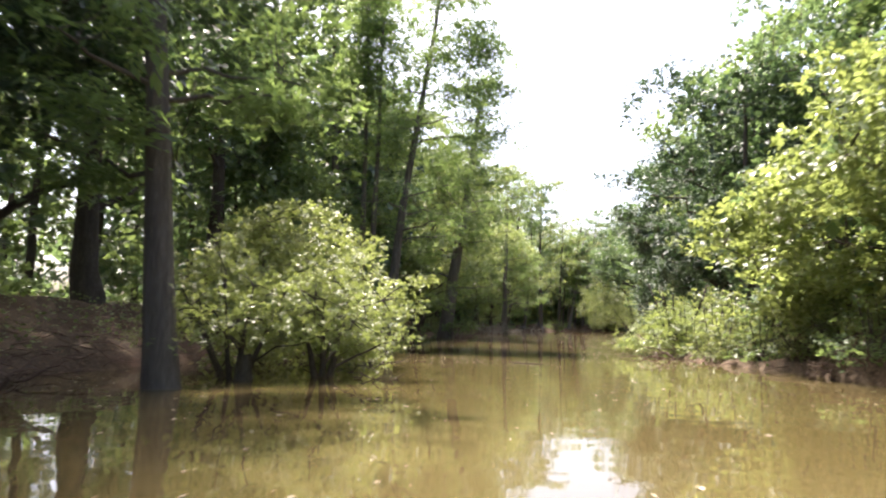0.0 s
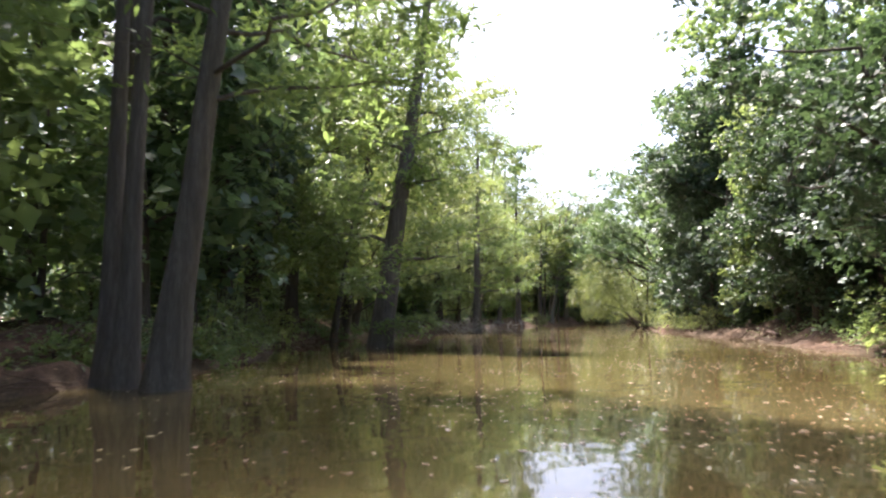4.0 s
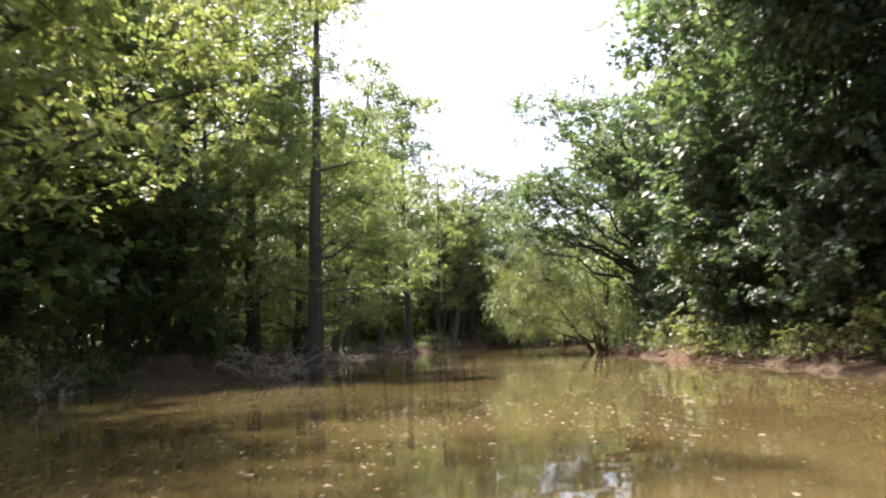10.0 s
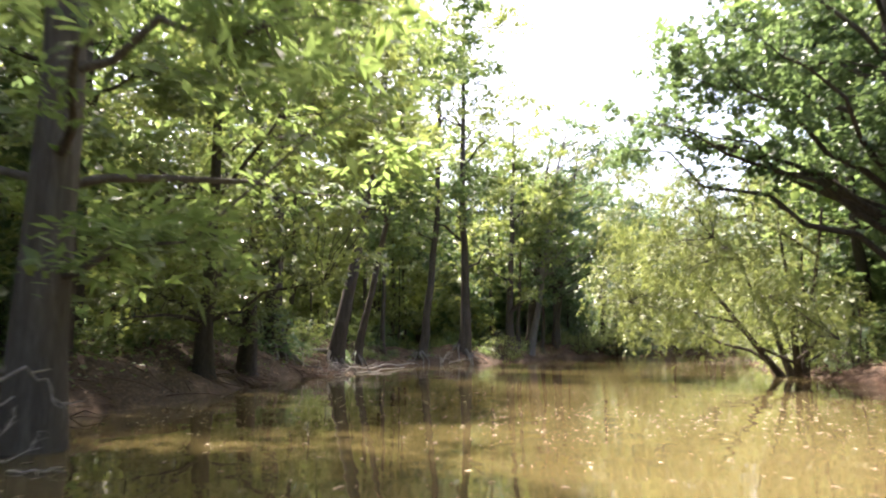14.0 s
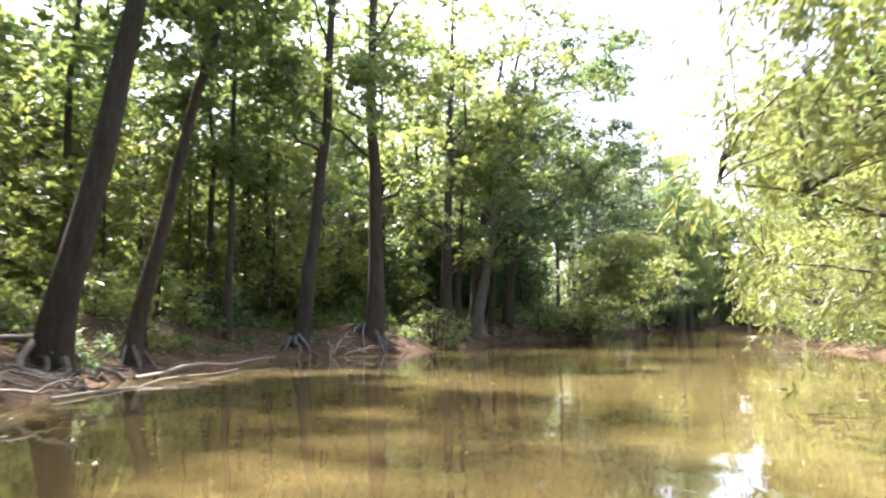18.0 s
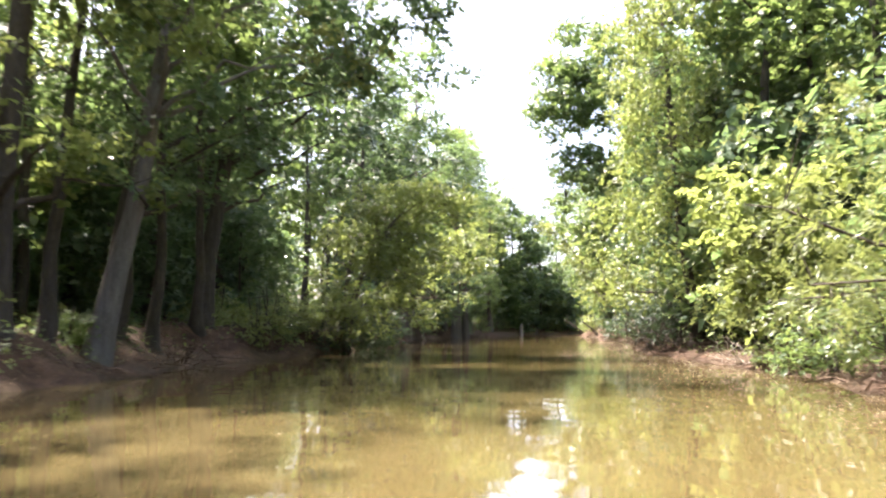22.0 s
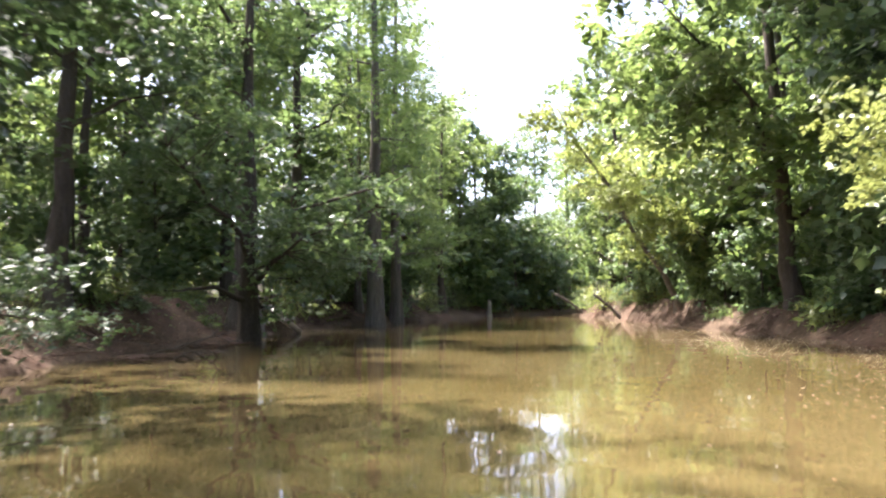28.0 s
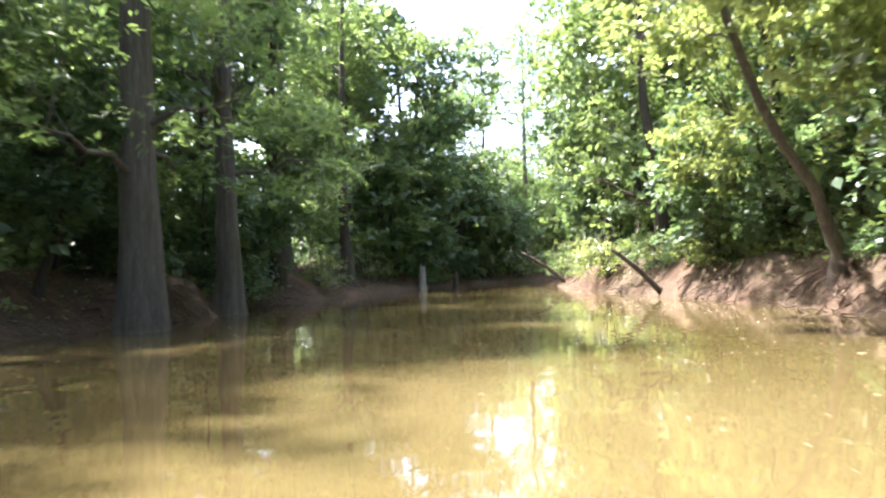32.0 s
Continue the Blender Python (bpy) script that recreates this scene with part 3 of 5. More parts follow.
# left bank
hero("bald_cypress", "tall bald cypress with a flared dark base standing in the water", "tree", (-5.25, 14.9), "cypress", 20, 3.2, 0.30, 11,
     low=0.36, clumps=46, per=72, limbs=7, flare=1.8, flutes=7, bow=0.004, lean=(-1.4, 0), extra_limbs=((1.9, 0.6, 7.4), (-2.6, 0.8, 5.9), (-1.2, -1.5, 6.6)))
hero("water_elm_bush", "low light-green bush on dark forked stems in the water", "bush", (-4.9, 17.5), "bush", 2.5, 2.3, 0.055, 12,
     low=0.46, leaf=0.55, clumps=130, per=110, core=0, limbs=5, stems=6, flare=1.5, spread=0.5, z=-0.1)
hero("water_elm_bush", "spreading light-green bush with a single dark stem in the water", "bush", (-3.1, 18.3), "bush", 2.3, 1.9, 0.07, 13,
     low=0.46, leaf=0.55, clumps=120, per=110, core=0, limbs=6, stems=3, flare=1.5, spread=0.4, shift=(0.1, -0.2), z=-0.1)
hero("young_maple", "leafy young tree behind the bushes on the clay bank", "tree", (-5.7, 22.4), "fresh", 5.6, 3.2, 0.11, 14, low=0.24, clumps=250, per=150, leaf=0.46, limbs=9, shift=(0.5, -0.3), core=0)
hero("twin_cypress", "slim straight grey cypress trunk with high thin foliage", "tree", (-5.4, 40.4), "cypress", 21, 2.6, 0.19, 15,
     low=0.5, clumps=81, per=66, limbs=6, flare=2.2, flutes=5, bow=0.008)
hero("twin_cypress", "slim straight grey cypress trunk beside its twin", "tree", (-5.0, 39.9), "cypress", 20, 2.6, 0.19, 16,
     low=0.5, clumps=81, per=66, limbs=6, flare=2.2, flutes=5, bow=0.008, lean=(0.5, 0.1))
hero("bald_cypress", "leaning bald cypress with a wide fluted base in the water", "tree", (-4.1, 39.6), "cypress", 23, 5.0, 0.27, 17,
     low=0.30, clumps=190, per=72, limbs=9, flare=2.6, flutes=6, bow=0.012, lean=(2.8, 0.3), shift=(1.2, -0.2),
     extra_limbs=((6.4, -0.5, 12.5), (6.2, 0.2, 15.0), (5.6, -1.2, 9.5), (4.6, 0, 7.0), (5.8, -0.6, 17.0)))
hero("bald_cypress", "old bald cypress with a broad base and feathery branches", "tree", (-1.7, 59.4), "cypress", 23, 4.2, 0.56, 18,
     low=0.16, clumps=175, per=74, limbs=11, flare=1.5, flutes=6, bow=0.012, lean=(3.0, 0.4),
     extra_limbs=((2.6, -1.0, 2.9), (3.6, -0.6, 9.5), (4.0, 0.6, 13.0), (-2.6, -0.6, 8.6)))
hero("bright_elm", "bright yellow-green leafy tree leaning out over the water", "tree", (-4.4, 75.4), "fresh", 16.5, 4.5, 0.26, 19,
     leaf=0.7, low=0.14, clumps=220, per=90, limbs=11, lean=(4.0, -0.6), shift=(4.0, -1.2), leafmat=M_LIGHT, extra_limbs=((6.6, -3.0, 4.4), (7.4, -1.0, 7.5)))
hero("overhanging_elm", "leaning tree with a long crooked dark limb over the water", "tree", (-4.6, 67.4), "fresh", 9.5, 2.6, 0.2, 83, leaf=0.72, low=0.4, clumps=110, per=70, limbs=6, core=0, lean=(1.4, 0), extra_limbs=((7.6, 0.2, 4.6), (6.6, 1.6, 5.9)), leafmat=M_LIGHT)
hero("bright_elm", "pale leafy elm with long bare limbs above the bank", "tree", (-4.6, 71.5), "fresh", 17, 4.6, 0.28, 20,
     leaf=0.75, low=0.1, clumps=260, per=84, limbs=11, lean=(2.4, -1.5), shift=(2.8, -1.2), leafmat=M_LIGHT)
hero("bald_cypress", "straight cypress in the water beside a tangle of dead branches", "tree", (5.2, 89.5), "cypress", 22, 4.8, 0.35, 21,
     low=0.22, clumps=150, per=69, limbs=8, flare=1.75, flutes=6, bow=0.008, lean=(0.25, 0.2),
     extra_limbs=((4.3, -1.2, 6.9), (2.3, -1.6, 3.9), (-2.2, -0.8, 8.0), (2.6, 0.8, 9.5)))
hero("maple_tree", "silvery-green maple reaching out from the bank", "tree", (4.2, 106.5), "fresh", 14, 4.8, 0.28, 22,
     core=0, leaf=0.72, low=0.12, clumps=300, per=95, limbs=8, shift=(2.4, -1.0), leafmat=M_VINE)
hero("bank_tree", "thick dark tree with spreading roots on the clay bank", "tree", (4.2, 112.0), "broad", 21, 3.6, 0.34, 46, flare_roots=9, core=1, low=0.5, clumps=140, per=55, limbs=8, flare=1.8)
hero("leaning_oak", "dark tree leaning over exposed grey roots", "tree", (6.2, 117.2), "broad", 25, 4.4, 0.32, 23,
     flare_roots=9, core=1, low=0.38, clumps=140, per=55, limbs=6, lean=(3.6, 0.6), flare=1.6, bow=0.02)
hero("bank_tree", "slender dark tree leaning from the clay bank", "tree", (7.2, 120.0), "broad", 20, 3.2, 0.19, 24,
     flare_roots=9, core=1, low=0.42, clumps=100, per=52, limbs=5, lean=(3.2, 0.8), bow=0.03)
hero("bank_tree", "thin straight sapling trunk on the clay bank", "tree", (8.3, 128.9), "broad", 19, 2.6, 0.14, 25,
     core=1, low=0.3, clumps=90, per=50, limbs=4, bow=0.012)
hero("bank_tree", "tall dark tree with a high fork at the water's edge", "tree", (10.8, 130.2), "broad", 27, 4.4, 0.27, 26,
     flare_roots=9, core=1, low=0.3, clumps=150, per=55, limbs=7, lean=(1.6, 0.4), flare=1.5)
hero("sweetgum_tree", "tall sweetgum with bright yellow-green leaves and a flared foot", "tree", (14.0, 132.9), "fresh", 28, 5.4, 0.33, 27,
     flare_roots=9, core=1, low=0.26, clumps=210, per=52, limbs=9, flare=1.8, lean=(0.3, 0.2))
hero("bank_tree", "broad leafy tree on the bank with vines at its foot", "tree", (18.6, 140.5), "fresh", 21, 4.2, 0.30, 28, core=0, low=0.14, clumps=150, per=52, limbs=8, lean=(0.6, 0))
hero("dying_tree", "half-dead grey tree leaning over the river with bare twigs", "tree", (20.8, 143.8), "fresh", 22, 4.8, 0.3, 29,
     low=0.36, clumps=150, per=22, limbs=26, core=0, lean=(3.6, -0.8), shift=(1.6, -0.8), leafmat=M_WILLOW, bark_mat=M_GREY)
hero("leaning_oak", "dark oak leaning from the bank over the river", "tree", (24.9, 152.0), "deep", 23, 5.6, 0.36, 30,
     core=1, low=0.3, clumps=240, per=55, limbs=10, lean=(3.2, 1.4), shift=(3.6, -1.4))
hero("dark_oak", "dark oak whose crown shades the river", "tree", (21.2, 147.0), "deep", 21, 5.0, 0.36, 79, core=0, low=0.2, clumps=240, per=52, limbs=11, lean=(2.6, -0.6), shift=(3.0, -1.6))
hero("overhanging_elm", "light-green elm with low branches over the water", "tree", (32.5, 157.4), "fresh", 7.2, 4.7, 0.2, 31,
     core=0, leaf=0.75, low=0.03, clumps=350, per=84, limbs=9, lean=(1.8, -1.6), shift=(1.5, -1.6))
# this tree and the five bank bushes carry shade in their leaf colour
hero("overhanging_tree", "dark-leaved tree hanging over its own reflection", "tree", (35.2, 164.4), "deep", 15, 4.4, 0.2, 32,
     core=2, leafmat=M_SHADED, low=0.14, clumps=220, per=58, limbs=9, lean=(1.2, -1.0), shift=(1.6, -1.2))
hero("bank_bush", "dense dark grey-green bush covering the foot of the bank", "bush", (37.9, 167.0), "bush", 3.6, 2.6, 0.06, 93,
     core=1, leafmat=M_SHADED, low=0.08, clumps=120, per=46, limbs=6, stems=4)
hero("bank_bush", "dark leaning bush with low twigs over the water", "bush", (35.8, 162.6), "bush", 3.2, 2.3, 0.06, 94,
     core=1, leafmat=M_SHADED, low=0.08, clumps=110, per=46, limbs=6, stems=4, lean=(0.5, -0.5))
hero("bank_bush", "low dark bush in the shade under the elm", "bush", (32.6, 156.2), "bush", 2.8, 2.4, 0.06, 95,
     core=1, leafmat=M_SHADED, low=0.06, clumps=110, per=46, limbs=6, stems=4)
# two bushes added to darken the bank under the vines
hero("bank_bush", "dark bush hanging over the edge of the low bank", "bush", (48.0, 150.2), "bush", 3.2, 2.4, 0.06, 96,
     core=1, leafmat=M_SHADED, low=0.1, clumps=110, per=46, limbs=6, stems=4, lean=(-0.5, 0))
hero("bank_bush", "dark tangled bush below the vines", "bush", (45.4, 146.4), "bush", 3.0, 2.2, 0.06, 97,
     core=1, leafmat=M_SHADED, low=0.1, clumps=110, per=46, limbs=6, stems=4, lean=(-0.4, 0.2))
hero("forked_oak", "dark forked oak behind the leaning bushes", "tree", (40.2, 174.6), "deep", 19, 4.4, 0.3, 33, low=0.4, clumps=120, per=52, limbs=9)
hero("dark_maple", "dense dark-green maple hanging down to the water", "tree", (46.0, 177.0), "deep", 18, 4.9, 0.34, 34,
     core=2, leafmat=M_DARK, leaf=0.85, low=0.1, clumps=330, per=55, limbs=10, shift=(0.2, -1.8), flare=1.7, extra_limbs=((4.2, -5.2, 6.4),))
hero("bald_cypress", "thick dark cypress trunk beside a fallen log", "tree", (47.2, 181.6), "cypress", 21, 2.6, 0.42, 35,
     low=0.42, clumps=135, per=72, limbs=9, flare=2.1, flutes=6, bow=0.01)
hero("bald_cypress", "tall cypress with a pale upper trunk standing in the water", "tree", (57.4, 190.8), "cypress", 25, 5.0, 0.5, 36,
     low=0.2, clumps=168, per=72, limbs=10, flare=1.75, flutes=6, bow=0.01)
hero("bald_cypress", "dark cypress at the water's edge", "tree", (61.3, 195.7), "cypress", 25, 5.0, 0.36, 37, low=0.14, clumps=168, per=69, limbs=10, flare=1.7, flutes=6, bow=0.01)
hero("bald_cypress", "slim dark cypress behind the pale one", "tree", (58.2, 195.0), "cypress", 22, 3.6, 0.2, 80, low=0.3, clumps=90, per=60, limbs=7, flare=1.6, flutes=5, bow=0.01)
hero("bank_sapling", "small leaning sapling on the sunlit bank", "tree", (55.4, 193.6), "deep", 6, 2.4, 0.12, 38, low=0.4, clumps=60, per=50, limbs=4, lean=(1.6, -0.8))
hero("water_tupelo", "dark tupelo tree with leaves down to the water", "tree", (66.6, 204.6), "broad", 23, 4.8, 0.3, 39, low=0.1, clumps=180, per=52, limbs=9, flare=1.8)
hero("water_tupelo", "leafy tupelo at the river's edge", "tree", (73.2, 209.8), "broad", 21, 4.6, 0.3, 40, low=0.08, clumps=170, per=50, limbs=9, flare=1.8)

# canopy shade is coloured into this oak's leaves
hero("dark_oak", "large dark oak shading the sunlit clay landing", "tree", (-11.4, 17.2), "deep", 17, 6.0, 0.42, 41, low=0.26, clumps=340, per=58, limbs=11, shift=(1.2, 0.4), leafmat=M_SHADED)
hero("dark_oak", "dark oak behind the landing with a bare lower trunk", "tree", (-12.8, 26.0), "deep", 19, 5.6, 0.4, 42, low=0.28, clumps=210, per=52, limbs=10, shift=(1.0, 0))
hero("dark_oak", "dark leafy oak on the bank by the landing", "tree", (-10.8, 33.0), "broad", 20, 5.0, 0.36, 43, low=0.2, clumps=190, per=50, limbs=9)
hero("tall_tree", "tall thin tree high over the river bend", "tree", (59.6, 200.0), "broad", 29, 4.6, 0.34, 44, low=0.2, clumps=150, per=48, limbs=8)
hero("tall_tree", "tall leafy tree on the far bank", "tree", (52.6, 191.0), "deep", 27, 4.8, 0.34, 45, low=0.15, clumps=170, per=48, limbs=8)

hero("dark_oak", "tall dark oak in deep shade behind the old cypress", "tree", (-7.6, 62.5), "deep", 21, 4.6, 0.36, 47, leaf=0.85, low=0.12, clumps=250, per=66, limbs=9, shift=(2.6, 0.2), leafmat=M_VINE)
hero("dark_oak", "dark leafy oak crowding the shaded bank", "tree", (-7.0, 67.5), "deep", 22, 4.4, 0.34, 48, leaf=0.85, low=0.1, clumps=250, per=66, limbs=9, shift=(2.0, 0.2), leafmat=M_BROAD)
hero("dark_maple", "dark bluish maple filling the shade behind the cypress", "tree", (-0.6, 91.5), "broad", 20, 4.4, 0.34, 49, core=1, leaf=0.78, low=0.08, clumps=230, per=80, limbs=9, shift=(0.8, -0.4), leafmat=M_VINE)
hero("dark_maple", "dark maple with leaves low over the shaded bank", "tree", (1.6, 97.0), "broad", 21, 4.4, 0.32, 77, core=1, leaf=0.78, low=0.12, clumps=230, per=80, limbs=9, shift=(0.8, -0.4), leafmat=M_VINE)
hero("pale_maple", "silvery-green maple hanging low over the bank", "tree", (4.0, 101.6), "fresh", 13, 4.4, 0.24, 78, leaf=0.72, low=0.09, clumps=260, per=90, limbs=10, shift=(2.6, -0.8), core=1, leafmat=M_LIGHT)

# right bank; many of its oaks and vine trees have shade coloured into the leaves
hero("overhanging_elm", "sunlit yellow-green tree hanging over the water", "tree", (13.2, 19.5), "fresh", 7.6, 3.6, 0.16, 51, core=0,
     low=0.06, clumps=190, per=58, limbs=9, shift=(-1.5, -0.3))
hero("overhanging_elm", "sunlit yellow-green bush hanging over the water", "bush", (12.2, 24.5), "fresh", 5.0, 3.0, 0.12, 52, low=0.05, clumps=140, per=55, limbs=7, shift=(-0.9, -0.3))
hero("river_bush", "rounded green bush trailing into the water", "bush", (9.6, 33.8), "bush", 3.4, 2.6, 0.06, 53, low=0.05, clumps=110, per=58, limbs=6, stems=6, spread=0.5)
hero("spreading_oak", "broad dark oak with long limbs over the river", "tree", (16.0, 45.5), "deep", 16, 5.9, 0.4, 54,
     low=0.16, clumps=300, per=56, limbs=13, shift=(-0.9, -0.5), extra_limbs=((-6.0, 1.0, 7.2), (-5.4, -2.0, 5.6)), leafmat=M_SHADED)
hero("spreading_oak", "tall leafy oak on the bank", "tree", (17.8, 33.5), "broad", 17, 5.6, 0.36, 55, low=0.16, clumps=240, per=58, limbs=10, leafmat=M_DARK)
hero("bank_oak", "dark leafy oak hanging low over the shaded bank", "tree", (20.6, 71.6), "deep", 15, 4.4, 0.24, 81, low=0.03, clumps=300, per=52, limbs=9, shift=(-1.4, 0), leafmat=M_SHADED)
hero("bank_oak", "dark oak with leaves down to the water's edge", "tree", (19.8, 60.5), "deep", 13, 4.0, 0.22, 82, low=0.05, clumps=240, per=52, limbs=8, shift=(-0.8, 0), leafmat=M_SHADED)
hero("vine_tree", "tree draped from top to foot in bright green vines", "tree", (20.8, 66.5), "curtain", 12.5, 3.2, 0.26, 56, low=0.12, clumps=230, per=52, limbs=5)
hero("bank_oak", "tall dark oak above the eroded bank", "tree", (23.2, 78.0), "broad", 18, 5.6, 0.3, 57, low=0.05, clumps=330, per=55, limbs=11, shift=(-1.2, -0.5), leafmat=M_SHADED)
hero("bank_oak", "tall leafy oak beside the vine-draped tree", "tree", (25.0, 72.5), "deep", 19, 4.8, 0.34, 58, low=0.2, clumps=190, per=52, limbs=8, leafmat=M_SHADED)
hero("bank_oak", "leafy oak leaning out above the low bank", "tree", (23.6, 88.0), "broad", 15, 4.6, 0.3, 59, low=0.2, clumps=190, per=54, limbs=9, shift=(-1.0, -0.4), leafmat=M_SHADED)
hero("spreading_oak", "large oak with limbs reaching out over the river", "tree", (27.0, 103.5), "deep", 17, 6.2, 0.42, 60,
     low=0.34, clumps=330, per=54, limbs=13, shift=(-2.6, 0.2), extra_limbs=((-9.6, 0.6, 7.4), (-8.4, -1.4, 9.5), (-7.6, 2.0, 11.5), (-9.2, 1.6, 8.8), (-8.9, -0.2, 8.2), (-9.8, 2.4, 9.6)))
hero("vine_tree", "dark vine-hung tree behind the willow", "tree", (29.2, 97.0), "curtain", 13.0, 4.0, 0.3, 75, low=0.04, clumps=260, per=48, limbs=4, leafmat=M_SHADED)
hero("vine_tree", "vine-hung tree with leaves down to the bank", "tree", (26.2, 94.5), "curtain", 13.0, 3.6, 0.24, 76, low=0.04, clumps=260, per=48, limbs=4, leafmat=M_SHADED)
hero("river_willow", "yellowish willow with leaning stems trailing into the river", "tree", (25.8, 108.8), "willow", 7.4, 4.8, 0.15, 61,
     leaf=0.95, low=0.34, clumps=240, per=100, core=2, limbs=9, stems=5, shift=(-3.4, -1.6), spread=0.55, lean=(-1.8, -0.8))
hero("river_willow", "pale yellow-green willow leaning over the river", "tree", (32.6, 121.5), "willow", 12.5, 5.6, 0.18, 62,
     leaf=0.72, low=0.06, clumps=300, per=72, limbs=9, stems=4, shift=(-1.6, -0.8), spread=0.45)
hero("river_willow", "pale willow thicket at the water's edge", "tree", (36.2, 128.5), "willow", 9.5, 4.6, 0.18, 63, leaf=0.75, low=0.05, clumps=220, per=66, limbs=8, stems=4, shift=(-0.8, -0.6), spread=0.45)
hero("sweetgum_sapling", "young sweetgum with large bright star leaves over the water", "tree", (41.6, 136.8), "fresh", 5.8, 3.0, 0.12, 64, rounded=True,
     low=0.08, clumps=120, per=46, limbs=8, leaf=1.2, shift=(-0.8, -0.2))
hero("vine_tree", "light-green vine-covered tree leaning over the river", "tree", (45.6, 145.6), "curtain", 16.0, 4.8, 0.26, 65, leaf=0.62, leafmat=M_LIGHT, low=0.12, clumps=320, per=84, limbs=5, lean=(-1.8, -0.4))
hero("vine_tree", "vine-covered tree above a thicket of dead branches", "tree", (51.6, 151.8), "curtain", 16.0, 4.4, 0.26, 66, low=0.16, clumps=260, per=74, leaf=0.75, limbs=6, lean=(-1.2, 0.2), leafmat=M_DARK)
hero("river_bush", "pale-leaved bush hanging over the low bank", "bush", (55.6, 157.6), "fresh", 5.6, 3.2, 0.1, 67, leaf=0.75, low=0.1, clumps=150, per=70, limbs=7, shift=(-1.0, -0.4), leafmat=M_WILLOW)
hero("bank_oak", "tall dark oak with a bare straight trunk on the bank", "tree", (65.6, 165.0), "deep", 22, 5.4, 0.2, 68, leafmat=M_SHADED, shift=(-1.6, -0.4), low=0.36, clumps=160, per=52, limbs=9)
hero("poplar_tree", "very tall leafy tree standing over the river bend", "tree", (66.0, 169.8), "broad", 26, 6.6, 0.3, 69, leaf=1.4, low=0.2, clumps=520, per=44, limbs=12, shift=(-4.0, -1.0), lean=(-1.5, 0))
hero("leaning_snag", "long bare trunk leaning out over the river from its roots", "tree", (72.6, 181.4), "fresh", 12, 2.4, 0.15, 70,
     low=0.55, clumps=60, per=40, limbs=6, lean=(-8.2, 0.6), bow=0.09, bark_mat=M_CBARK, flare=1.9)
hero("bank_maple", "light-green maple leaning from the root-bound bank", "tree", (76.4, 184.6), "fresh", 13, 4.0, 0.26, 71, low=0.16, clumps=180, per=54, limbs=9, lean=(-1.5, 0.5), shift=(-1.0, 0.2))
hero("bank_maple", "sunlit maple over exposed roots", "tree", (71.6, 176.8), "fresh", 10, 3.8, 0.24, 72, low=0.26, clumps=150, per=54, limbs=8, shift=(-2.4, 0.6))
hero("bank_maple", "leafy maple further along the bank", "tree", (80.6, 193.2), "broad", 20, 4.6, 0.28, 73, low=0.12, clumps=180, per=52, limbs=8, lean=(-1.6, 0.4))
hero("bank_maple", "leafy maple at the bend of the river", "tree", (88.8, 203.6), "broad", 24, 5.0, 0.28, 74, low=0.1, clumps=180, per=50, limbs=8, lean=(-1.4, 0.2))


# ---- the woods along both banks: a few kinds, built once and then copied ----
KINDS = {}


def kind_of(key, *args, **kw):
    KINDS.setdefault(key, []).append(plant(*args, **kw))


